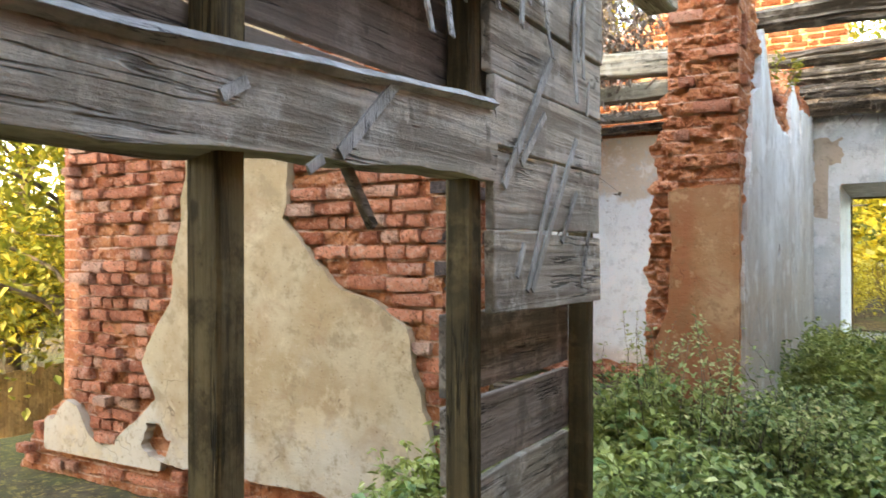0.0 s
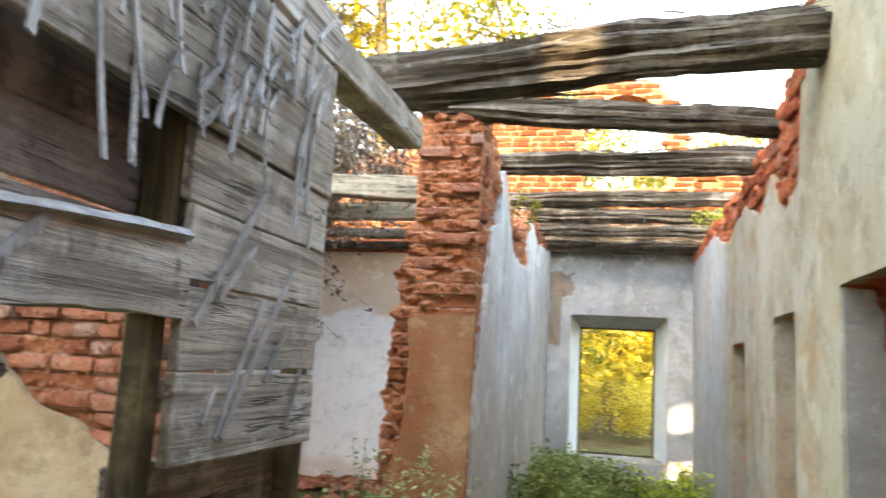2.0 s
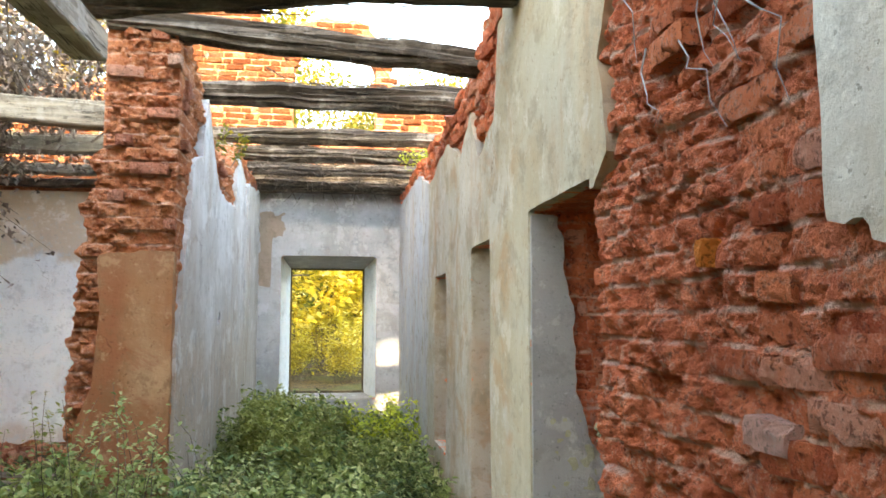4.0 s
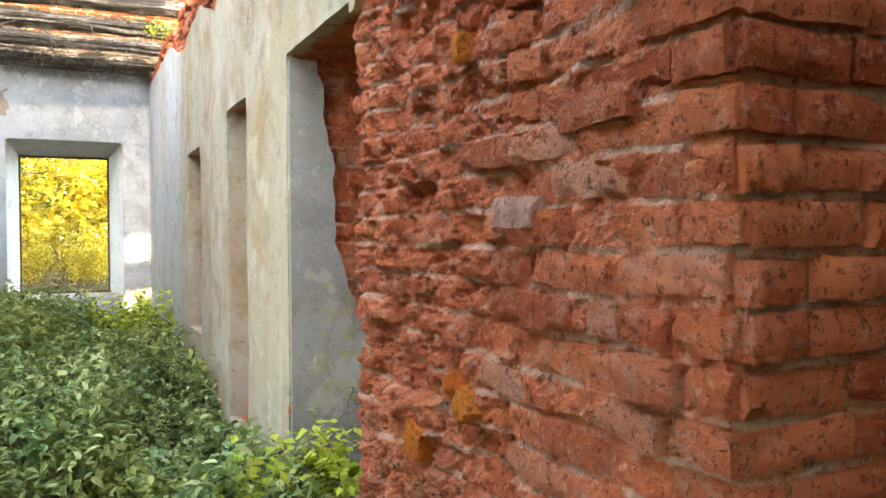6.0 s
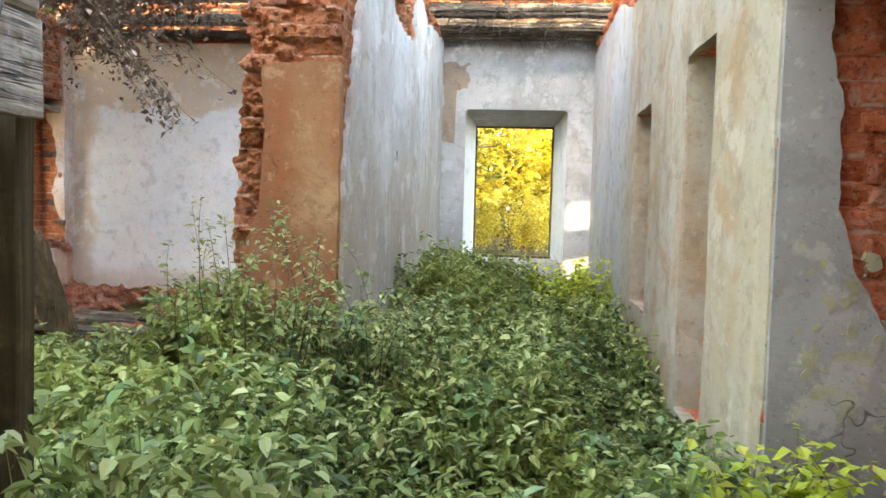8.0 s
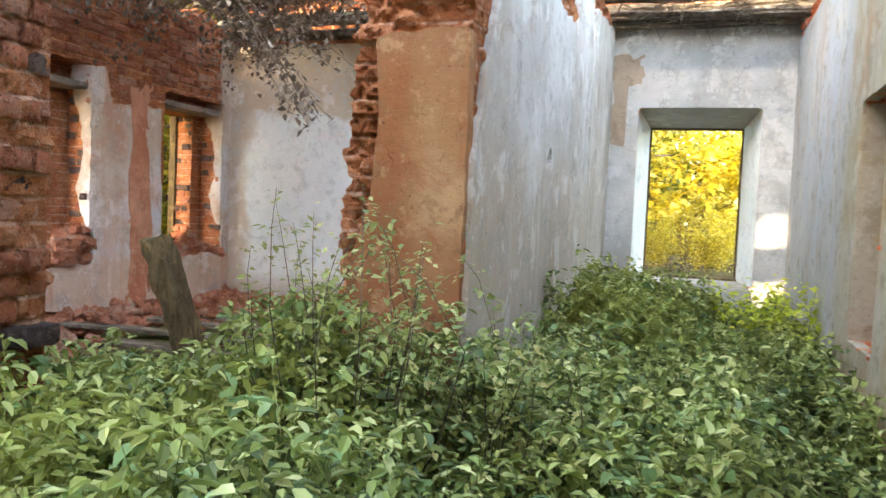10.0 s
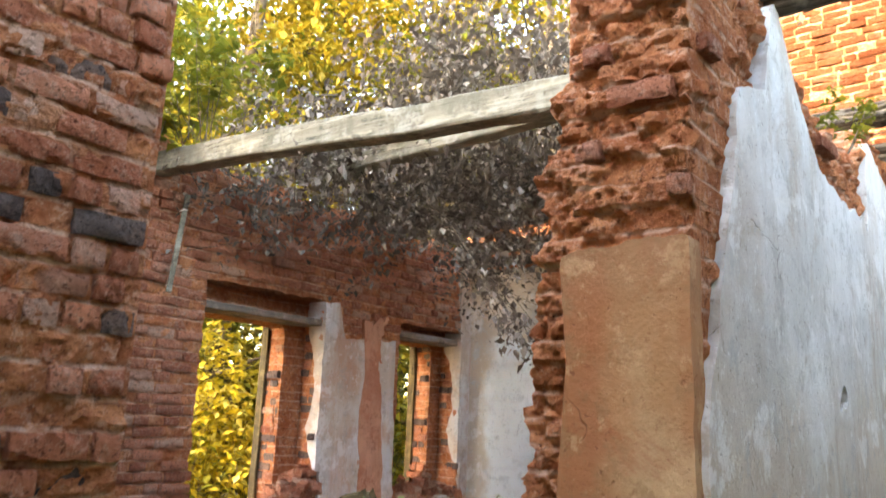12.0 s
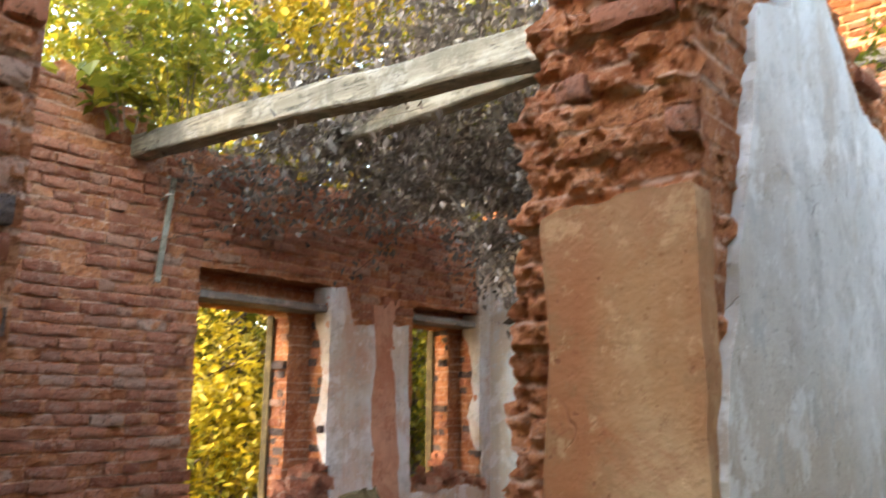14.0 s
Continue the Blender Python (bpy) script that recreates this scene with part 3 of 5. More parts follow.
wall_right = wall("wall_right", R, lambda u, v: min(right_core(u, v), u - 3.14), (3.14, 10.69, -0.3, 3.95), 0.53, ERODED, "old red brick wall with plaster and three tall niches", step=0.03, relief=right_relief, front=-0.012)
joined("bare_brick_core", mesh_of("bare_brick_core", *skin(R, right_core, (1.25, 3.14, -0.3, 3.95), 0.0145, -0.542, -0.012, right_relief), ERODED), wall_right)
tagged(joined("niche_back", mesh_of("niche_back", *skin(R, lambda u, v: min(u - 1.3, right_top(u) - v), (1.3, 11.6, -0.3, 3.95), 0.12, -1.0, -0.575, 0.01), ERODED), wall_right))


plaster(R, wall_right, right_plaster, (2.6, 10.69, -0.2, 3.75), YELLOW, 0.015, 0.035, label="yellowed streaked plaster")
patch = lambda u, v: min(u - 1.27, interp(u, [(1.2, 0.0), (1.62, 0.0), (1.66, -0.5)]) + 1.66 - u + 0.3, v - 1.69 - 0.06 * (u - 1.25) / 0.4 + 0.05 * fbm(u, v, 1, 6), 1.64 + 0.03 * fbm(v, u, 2, 5) - u, 3.6 - v)
plaster(R, wall_right, patch, (1.25, 1.75, 1.6, 3.6), CREAM, 0.026, 0.025, label="pale plaster patch")
JAMB = Plane((0, 3.86, 0), (1, 0, 0), (0, -1, 0))
plaster(JAMB, wall_right, lambda u, v: min(u - 1.16, interp(v, [(0, 1.72), (0.6, 1.66), (0.8, 1.56), (1.0, 1.44), (1.2, 1.38), (1.6, 1.35), (2.1, 1.3)]) + 0.03 * fbm(u, v, 2, 6) - u, 2.06 - v), (1.14, 1.8, -0.2, 2.1), GREY, 0.02, 0.025, label="grey cement plaster on the jamb")
plaster(JAMB, wall_right, lambda u, v: min(inside(u, v, 1.24, 1.58 - 0.2 * max(0.0, v - 0.75), 0.42, 1.1), -0.075 + 0.3 * fbm(u, v, 21, 15.0, 6)), (1.18, 1.6, 0.3, 1.2), LICHEN, 0.024, 0.014, label="yellow-green lichen patches", name="lichen", relief=0.003)
for k, (a, b, c, d) in enumerate(NICHES[1:]):
    far = Plane((0, b, 0), (1, 0, 0), (0, -1, 0))
    plaster(far, wall_right, lambda u, v: inside(u, v, 1.16, 1.73, c, d), (1.15, 1.74, c, d), YELLOW, 0.012, 0.06)
    inner = Plane((1.71, 0, 0), (0, 1, 0), (-1, 0, 0))
    plaster(inner, wall_right, lambda u, v: min(inside(u, v, a, b, c, d), v - 0.7 + 0.2 * fbm(u, v, 3, 4)), (a, b, c, d), YELLOW, 0.012, 0.05)

bricks(JAMB, wall_right, lambda u, v: u - interp(v, [(0, 1.72), (0.6, 1.66), (0.8, 1.56), (1.0, 1.44), (1.2, 1.38), (1.6, 1.35), (2.1, 1.3)]) - 0.02, (1.17, 1.75, -0.1, 2.06), seed=31, single=90, worn=0.02, length=0.14)

# ---- the wall between passage and room; its broken end stands as a pillar ----
L = Plane((-0.74, 0, 0), (0, 1, 0), (1, 0, 0))
L_TOP = [(5.2, 3.45), (5.9, 3.4), (6.3, 3.3), (6.6, 3.1), (7.0, 2.98), (8.0, 3.05), (8.3, 3.35), (11, 3.35)]


def left_core(u, v):
    return min(u - 5.33, interp(u, L_TOP) + 0.08 * fbm(u, 1, 2, 3) - v)


def left_plaster(u, v):
    edge = u - interp(v, [(0, 5.3), (1.4, 5.3), (1.72, 5.42), (2.2, 5.6), (2.65, 5.72), (2.75, 6.05), (3.2, 6.22)])
    top = interp(u, [(5.3, 3.0), (6.1, 2.85), (6.18, 3.22), (6.3, 3.25), (6.55, 2.95), (6.9, 2.67), (7.6, 2.62), (8.0, 2.68), (8.1, 2.6), (8.25, 3.25), (8.9, 3.1), (9.1, 2.6), (9.2, 3.1), (10.7, 3.25)]) - v
    gap = max(min(0.03 - abs(u - 9.07 - 0.02 * math.sin(v * 5)), v - 1.45), 0.09 - math.hypot(u - 9.0, (v - 1.93) * 1.3))
    for cu, cv, r in ((7.14, 1.57, 0.06), (7.06, 1.53, 0.035), (9.56, 1.78, 0.08)):
        gap = max(gap, r - math.hypot(u - cu, v - cv) + 0.015 * fbm(u, v, 3, 9))
    return min(min(edge, top) + 0.03 * fbm(u, v, 6, 6), -gap)


wall_left = wall("wall_left", L, left_core, (5.28, 10.69, -0.3, 3.6), 0.46, OLD_ERODED, "broken brick wall with bluish white plaster, ending in a bare pillar", relief=under(left_plaster, rotten(0.045, 6.0)), step=0.026, front=-0.012)


plaster(L, wall_left, left_plaster, (5.28, 10.69, -0.2, 3.35), WHITE, 0.02, 0.035, label="bluish white streaked plaster")
P_LEFT = [(0, -1.40), (0.9, -1.38), (1.6, -1.34), (2.4, -1.28), (2.9, -1.16), (3.4, -1.12)]
PF = Plane((0, 5.28, 0), (1, 0, 0), (0, -1, 0))


PC = Plane((0, 5.30, 0), (1, 0, 0), (0, -1, 0))



def pillar_plaster(u, v):
    return min(u - interp(v, [(0, -1.3), (0.9, -1.3), (1.15, -1.2), (1.6, -1.17), (1.97, -1.2)]), 1.97 - v + 0.06 * (u + 1) + 0.03 * fbm(u, v, 9, 7), -0.745 - u + 0.006 * fbm(u, v, 9, 7))


joined("pillar_core", mesh_of("pillar_core", *skin(PC, lambda u, v: min(u - interp(v, P_LEFT) + 0.06 * fbm(u * 0.3, v, 3, 9, 6) + 0.03 * noise.noise(Vector((0, math.floor(v / 0.088) * 3.3, 1))), -0.755 + 0.03 * noise.noise(Vector((2, math.floor(v / 0.088) * 3.3, 1))) - u, 3.46 + 0.05 * fbm(u, 1, 1, 5) - v), (-1.5, -0.7, -0.3, 3.55), 0.017, -0.5, 0.0, under(pillar_plaster, rotten(0.055, 2.0))), OLD_ERODED), wall_left)
plaster(PF, wall_left, pillar_plaster, (-1.4, -0.73, -0.2, 2.05), RUST, 0.035, 0.025, back=-0.06, label="rust-stained tan plaster")

# ---- end wall of passage and room, with the window ----
E_ = Plane((0, 10.69, 0), (1, 0, 0), (0, -1, 0))
WIN = (-0.425, 0.84, 0.5, 2.41)
wall_end = wall("wall_north", E_, lambda u, v: min(3.3 + 0.06 * fbm(u, 0, 1, 3) - v, -inside(u, v, *WIN)), (-6.2, 2.1, -0.3, 3.5), 0.92, OLD_ERODED, "thick end wall, white plaster, with a deep window opening", step=0.055, front=-0.013)
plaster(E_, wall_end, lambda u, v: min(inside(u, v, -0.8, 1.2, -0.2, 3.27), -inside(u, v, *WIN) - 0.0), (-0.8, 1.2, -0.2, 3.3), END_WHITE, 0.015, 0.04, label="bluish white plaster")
plaster(E_, wall_end, lambda u, v: min(inside(u, v, -0.72, -0.4, 2.0, 2.98), 0.3 - abs(v - 2.75 + 1.2 * max(0.0, -0.55 - u) - 0.2) if u > -0.56 else 1.0) + 0.07 * fbm(u, v, 12, 6), (-0.74, -0.36, 1.9, 3.05), TAN, 0.021, 0.02, label="tan bare patch where paint has flaked")
plaster(E_, wall_end, lambda u, v: min(inside(u, v, -5.6, -1.2, -0.1, 3.2), v - 0.02 + 0.08 * fbm(u, v, 2, 3)), (-5.6, -1.2, -0.2, 3.25), BACK_WHITE, 0.02, 0.05, label="white plaster stained tan towards the top")


def prism(points, z0, z1, name, material, parent):
    n = len(points)
    v = [(x, y, z0) for x, y in points] + [(x, y, z1) for x, y in points]
    f = [tuple(range(n))[::-1], tuple(range(n, 2 * n))] + [(i, (i + 1) % n, n + (i + 1) % n, n + i) for i in range(n)]
    me = mesh_of(name, v, f, material)
    bm = bmesh.new()
    bm.from_mesh(me)
    bmesh.ops.recalc_face_normals(bm, faces=bm.faces)
    bm.to_mesh(me)
    bm.free()
    return joined(name, me, parent)


# splays take the paler back wall plaster to paint in light from the window
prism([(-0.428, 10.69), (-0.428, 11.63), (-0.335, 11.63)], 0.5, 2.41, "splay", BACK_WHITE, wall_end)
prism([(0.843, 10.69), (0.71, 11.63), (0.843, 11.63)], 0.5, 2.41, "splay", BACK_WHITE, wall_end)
v_ = [(-0.43, 10.69, 2.413), (0.845, 10.69, 2.413), (0.845, 11.63, 2.413), (-0.43, 11.63, 2.413), (-0.43, 11.63, 2.29), (0.845, 11.63, 2.29)]
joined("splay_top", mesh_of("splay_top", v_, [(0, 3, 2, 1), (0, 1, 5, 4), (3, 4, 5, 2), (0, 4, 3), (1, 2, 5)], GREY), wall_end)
window_1 = thing("window_1", (0.19, 11.58, 0.5), "empty window opening with a thin weathered wooden frame", "window", kind="structure")
for size, at in (((0.025, 0.05, 1.75), (-0.33, 11.6, 1.4)), ((0.025, 0.05, 1.75), (0.705, 11.6, 1.4)), ((1.06, 0.05, 0.025), (0.19, 11.6, 2.285)), ((1.1, 0.09, 0.035), (0.19, 11.58, 0.53))):
    part("window_frame", bm_box(size, at, bevel=0.006), POSTWOOD, window_1)
part("window_sill", bm_box((1.25, 0.95, 0.06), (0.2, 11.16, 0.49), bevel=0.02, wobble=0.01, cuts=6), GREY, window_1)

# ---- upper storey above the end wall, sunlit, with an arch ----
U = Plane((0, 11.3, 0), (1, 0, 0), (0, -1, 0))


def arch(u, v, cx=0.25, half=0.6, spring=5.12):
    return half - math.hypot(u - cx, max(0.0, v - spring)) if v > spring else min(half - abs(u - cx), v - 4.3)


def upper(u, v):
    top = interp(u, [(-6.2, 4.2), (-4.5, 4.7), (-3.0, 4.9), (-2.0, 5.9), (-1.0, 6.3), (-0.7, 5.75), (-0.5, 5.72), (0.0, 5.95), (0.5, 5.95), (0.95, 5.65), (1.1, 4.9), (2.1, 4.5)])
    return min(top + 0.12 * fbm(u, 2, 2, 2.5) - v, -arch(u, v))


upper_wall = wall("wall_upper", U, upper, (-6.2, 2.1, 3.2, 6.5), 0.4, OLD_ERODED, "ruined upper storey of orange brick with an arched opening", front=-0.013)

# ---- the room's window wall ----
W = Plane((-5.6, 0, 0), (0, 1, 0), (1, 0, 0))
W_FACE = [(6.85, 8.26, 0.5, 2.5), (9.38, 10.5, 0.54, 2.42)]
W_OUT = [(7.0, 8.02, 0.47, 2.24), (9.45, 10.33, 0.5, 2.26)]


def w_top(u):
    return interp(u, [(4.2, 3.2), (5.6, 3.9), (6.4, 3.55), (7.2, 3.5), (10.7, 3.45)]) + 0.08 * fbm(u, 1, 5, 2.5)


def w_open(u, v):
    return max(inside(u, v, *n) for n in W_FACE)


def west_plaster(u, v):
    top = interp(u, [(6.0, 0.5), (6.8, 0.52), (8.2, 0.6), (8.24, 2.48), (8.42, 2.5), (8.5, 2.15), (9.3, 2.2), (9.35, 0.6), (10.4, 0.7), (10.45, 3.2), (10.7, 3.3)])
    return min(top - v, v - interp(u, [(6, 0.02), (6.7, 0.1), (8.6, -0.02), (10.7, 0.0)]), u - 6.45 - 0.3 * v, -w_open(u, v) - 0.02) + 0.035 * fbm(u, v, 3, 5)


wall_west = wall("wall_west", W, lambda u, v: min(w_top(u) - v, *[-inside(u, v, *n) + 0.03 * fbm(u, v, 2, 6) for n in W_FACE]), (4.25, 10.69, -0.3, 4.0), 0.3, OLD_ERODED, "red brick wall with washed plaster and two window openings", step=0.042, relief=under(west_plaster, rotten(0.02, 9.0)), front=-0.01)
joined("outer_leaf", mesh_of("outer_leaf", *skin(W, lambda u, v: min(w_top(u) - v, *[-inside(u, v, *n) for n in W_OUT]), (4.25, 11.6, -0.3, 4.0), 0.07, -0.65, -0.335, 0.01), OLD_ERODED), wall_west)


plaster(W, wall_west, west_plaster, (6.0, 10.69, -0.15, 3.4), REDDISH, 0.02, 0.04, label="plaster washed red by the bricks above")
for k, (a, b, c, d) in enumerate(W_FACE):
    far = Plane((0, b, 0), (1, 0, 0), (0, -1, 0))
    plaster(far, wall_west, lambda u, v: min(inside(u, v, interp(v, [(0.8, -5.6), (1.0, -5.68), (1.25, -5.76), (1.5, -5.68), (1.9, -5.7), (2.2, -5.82), (2.5, -5.84)]), -5.58, c + 0.35, d), 1) + 0.025 * fbm(u, v, 7 + k, 7), (-5.95, -5.58, c, d), REDDISH, 0.035, 0.025)
    # the share of dark bricks in these jambs paints shade under lintel and vine
    bricks(far, wall_west, lambda u, v: 1.0, (-5.9, -5.6, c, d), OLD_BRICK, seed=40 + k, single=60, worn=0.045, length=0.24, lost=0.15, soot_shade=0.4)
    edge = Plane((0, W_OUT[k][1], 0), (1, 0, 0), (0, -1, 0))
    bricks(edge, wall_west, lambda u, v: 1.0, (-6.2, -5.94, W_OUT[k][2], W_OUT[k][3]), OLD_BRICK, seed=50 + k, single=60, worn=0.05, length=0.24, lost=0.2, soot_shade=0.55)
    frame_side = thing("window_%d" % (k + 2), (-6.2, W_OUT[k][1], 0.5), "remains of a weathered wooden window frame in the opening", "window", kind="structure")
    part("window_frame", bm_box((0.1, 0.035, W_OUT[k][3] - W_OUT[k][2]), (-6.2, W_OUT[k][1] - 0.022, (W_OUT[k][2] + W_OUT[k][3]) / 2), bevel=0.006, wobble=0.006, cuts=6), POSTWOOD, frame_side)
    lintel = thing("window_lintel", (-5.75, (a + b) / 2, d), "dark rotten timber lintel over the window", "lintel", kind="structure")
    part("lintel_beam", bm_box((0.6, b - a + 0.1, 0.07), (-5.93, (a + b) / 2, W_OUT[k][3] + 0.04), bevel=0.01, wobble=0.01, cuts=6), DARKWOOD, lintel)

plaster(W, wall_west, lambda u, v: min(inside(u, v, 8.74, 9.17, 0.02, 2.4), 0.2 - abs(u - 8.95 - 0.05 * math.sin(v * 2.2))) - 0.03 + 0.13 * fbm(u * 2.5, v * 0.45, 17, 3.0, 6), (8.6, 9.3, 0.0, 2.45), REDWASH, 0.027, 0.025, label="broad brick-red stain down the plaster", name="red_stain", relief=0.004)


def sill_rubble(y0, y1, peak, top, seed):
    """Bricks fallen out of a jamb, heaped on the window sill."""
    rnd = random.Random(seed)
    verts, faces = [], []
    for k in range(90):
        y = rnd.uniform(y0, y1)
        high = top * max(0.0, 1 - abs(y - peak) / max(peak - y0, y1 - peak, 0.1))
        z = 0.5 + high * rnd.random() ** 0.6
        m = pose(-5.6 - rnd.uniform(0.0, 0.3), y, z, rnd.gauss(0, 14), rnd.gauss(0, 14), rnd.uniform(0, 360)) @ Matrix.Diagonal((rnd.uniform(0.3, 0.8), 0.9, rnd.uniform(0.7, 1.1), 1))
        o = len(verts)
        sv, sf = SHAPES[k % 14]
        verts += [m @ Vector(p) for p in sv]
        faces += [[i + o for i in q] for q in sf] + [[o + 3, o + 2, o + 1, o]]
    tagged(new("sill_rubble", mesh_of("sill_rubble", verts, faces, OLD_BRICK)), "broken bricks heaped on the window sill", "rubble", kind="stuff")


sill_rubble(7.85, 8.28, 8.22, 0.42, 61)
sill_rubble(9.45, 10.6, 10.03, 0.26, 62)

# ---- the wall behind the partition: see below for its bricks ----
F = Plane((0, 3.62, 0), (1, 0, 0), (0, -1, 0))
F_LEFT = [(-0.3, -5.95), (0.1, -5.8), (0.5, -5.3), (0.9, -5.17), (1.7, -5.17), (2.3, -5.3), (3.4, -5.2)]


FE = Plane((-2.0, 0, 0), (0, 1, 0), (1, 0, 0))


def front_core(u, v):
    return min(-2.03 - u, u - interp(v, F_LEFT) + 0.06 * fbm(u, v, 4, 4), 3.35 + 0.1 * fbm(u, 3, 3, 2) - v)


P_L = [(0.1, -4.75), (0.2, -4.7), (0.55, -4.25), (0.8, -4.4), (1.2, -4.12), (2.1, -3.96), (3.4, -4.0)]
P_R = [(0.0, -2.0), (0.47, -2.04), (0.8, -2.15), (1.13, -2.22), (1.28, -2.48), (1.34, -2.72), (1.74, -3.1), (2.0, -3.07), (3.4, -3.1)]
front_plaster = lambda u, v: min(u - interp(v, P_L), interp(v, P_R) - u, v - 0.12) + 0.025 * fbm(u, v, 5, 6)
base_plaster = lambda u, v: min(u + 5.5, -4.2 - u, v - 0.06, 0.28 + 0.25 * fbm(u, 1, 1, 2) - v)
FP = lambda u, v: max(front_plaster(u, v), base_plaster(u, v))
wall_front = wall("wall_front", F, front_core, (-6.1, -2.0, -0.3, 3.55), 0.56, OLD_ERODED, "broken cross wall of red brick under ochre plaster", step=0.026, relief=under(FP, rotten(0.02, 8.0)), front=-0.026)
hole = lambda u, v: 0.12 - math.hypot((u + 4.25) * 0.85, v - 0.24) + 0.07 * fbm(u, v, 2, 9)
plaster(F, wall_front, lambda u, v: min(FP(u, v), -hole(u, v)), (-5.6, -2.0, -0.05, 3.4), OCHRE, 0.03, 0.03, label="ochre plaster with pale stains")

# ---- the brick return, and unseen walls and a ceiling added to block light ----
side = Plane((0, 1.25, 0), (1, 0, 0), (0, -1, 0))
wall_return = wall("wall_return", side, lambda u, v: 1.0, (1.19, 3.4, -0.3, 3.6), 0.5, OLD_ERODED, "shaded brick return beside the path", front=-0.013)
bricks(side, wall_return, lambda u, v: 1.0, (1.17, 2.6, 0.0, 3.5), seed=77, single=200, near=1.2)
# two walls and a ceiling added out of view to darken the return
wall_east = wall("wall_east", Plane((3.3, 0, 0), (0, 1, 0), (-1, 0, 0)), lambda u, v: 1.0, (-3.0, 1.3, -0.3, 3.6), 0.4, OLD_ERODED, "unseen added wall closing off light from the brick return", step=0.5)
wall_porch = wall("wall_porch", Plane((1.45, 0, 0), (0, 1, 0), (-1, 0, 0)), lambda u, v: 1.0, (-3.0, 0.1, -0.3, 3.6), 0.3, OLD_ERODED, "unseen added wall that darkens the brick return", step=0.5)
shade_ceiling = tagged(new("ceiling", mesh_of("ceiling", *skin(Plane((0, -3, 3.5), (1, 0, 0), (0, -1, 0)), lambda u, v: 1.0, (1.2, 3.7, 0.0, 0.12), 0.5, -4.3, 0.0), DARKWOOD)), "unseen added ceiling that keeps skylight off the brick return", "ceiling", kind="structure")
# added out of view: keeps sun off the interior, the slot lets patches through
S = Plane((0, -3.0, 0), (1, 0, 0), (0, 1, 0))
SUN_SLOT = [(-1.33, -0.98, 5.35, 6.5)]
wall_south = wall("wall_south", S, lambda u, v: min(8.3 + 0.3 * fbm(u, 1, 1, 1.0) - v, -inside(u, v, *SUN_SLOT[0])), (-9.0, 6.0, -0.3, 9.0), 0.5, OCHRE, "unseen added wall that blocks the sun, slotted for sun patches", step=0.15, relief=0.03)


# ---- the plank partition ----
partition = thing("plank_partition", (-0.88, 1.4, -0.14), "weathered grey plank partition on dark posts, with loose laths", "partition")


def beam_tapered(y0, y1, zb0, zb1, zt0, zt1, x0, x1, seed):
    n = 34
    verts, faces = [], []
    ring = [(0, 0), (0.5, 0), (1, 0.04), (1, 0.3), (1, 0.6), (0.985, 0.9), (0.82, 0.985), (0.4, 1), (0, 1), (0, 0.5)]
    for i in range(n + 1):
        s = i / n
        y = y0 + (y1 - y0) * s
        zb, zt = zb0 + (zb1 - zb0) * s, zt0 + (zt1 - zt0) * s
        for k, (a, b) in enumerate(ring):
            j = 0.012 * fbm(y * 1.5, k * 0.4, seed, 2.0)
            w = 0.018 * fbm(y, seed, 9.0, 1.8) * (1 if b < 0.1 else 0.5)
            verts.append((x0 + (x1 - x0) * a + j * 0.5, y, zb + (zt - zb) * b + j + w))
    m = len(ring)
    for i in range(n):
        for k in range(m):
            q = (k + 1) % m
            faces.append((i * m + k, i * m + q, (i + 1) * m + q, (i + 1) * m + k))
    faces += [tuple(range(m)), tuple(n * m + k for k in range(m))[::-1]]
    me = mesh_of("beam", verts, faces, GREYWOOD)
    bm = bmesh.new()
    bm.from_mesh(me)
    bmesh.ops.recalc_face_normals(bm, faces=bm.faces)
    bm.to_mesh(me)
    bm.free()
    return me


joined("beam", beam_tapered(-0.75, 1.81, 1.62, 1.712, 1.725, 1.912, -0.9, -0.79, 2.0), partition, "heavy weathered grey beam")
# pale strip added along the beam: its colour paints the skylit rim
SKY_RIM = wood_material("sky_rim_wood", (0.82, 0.8, 0.77), (0.6, 0.57, 0.53), (60, 4, 60))
edge_v, edge_f = [], []
for i in range(53):
    y = -0.75 + 2.54 * i / 52
    zt = 1.725 + 0.187 * i / 52 + 0.009 * fbm(y, 2.0, 9.0, 1.8) - 0.002
    r = 0.008 + 0.004 * fbm(y, 3, 1, 7)
    edge_v += [(-0.815, y, zt - 0.004), (-0.79, y, zt - 0.012 - r), (-0.772, y, zt - 0.008), (-0.79, y, zt + r), (-0.815, y, zt + 0.006 + r)]
for i in range(52):
    edge_f += [(i * 5 + k, i * 5 + 5 + k, i * 5 + 5 + (k + 1) % 5, i * 5 + (k + 1) % 5) for k in range(5)]
edge_f += [tuple(range(5)), tuple(range(264, 259, -1))]
joined("frayed_edge", mesh_of("frayed_edge", edge_v, edge_f, SKY_RIM), partition, "pale strip painting the skylit rim on the beam's upper edge")
for k, (y, top) in enumerate(((-0.2, 2.85), (0.93, 2.85), (1.775, 2.85), (2.64, 2.75))):
    part("post", bm_box((0.075, 0.062, top + 0.14), (-0.868, y, (top - 0.14) / 2), bevel=0.006, wobble=0.006, cuts=10, seed=k), POSTWOOD, partition)
z0 = 1.945
for k, h in enumerate((0.155, 0.25, 0.24, 0.2)):
    part("back_board", bm_box((0.028, 3.3, h - 0.008), (-0.93, 0.95, z0 + h / 2), bevel=0.003, wobble=0.006, cuts=14, seed=k + 20), DARKWOOD, partition)
    z0 += h
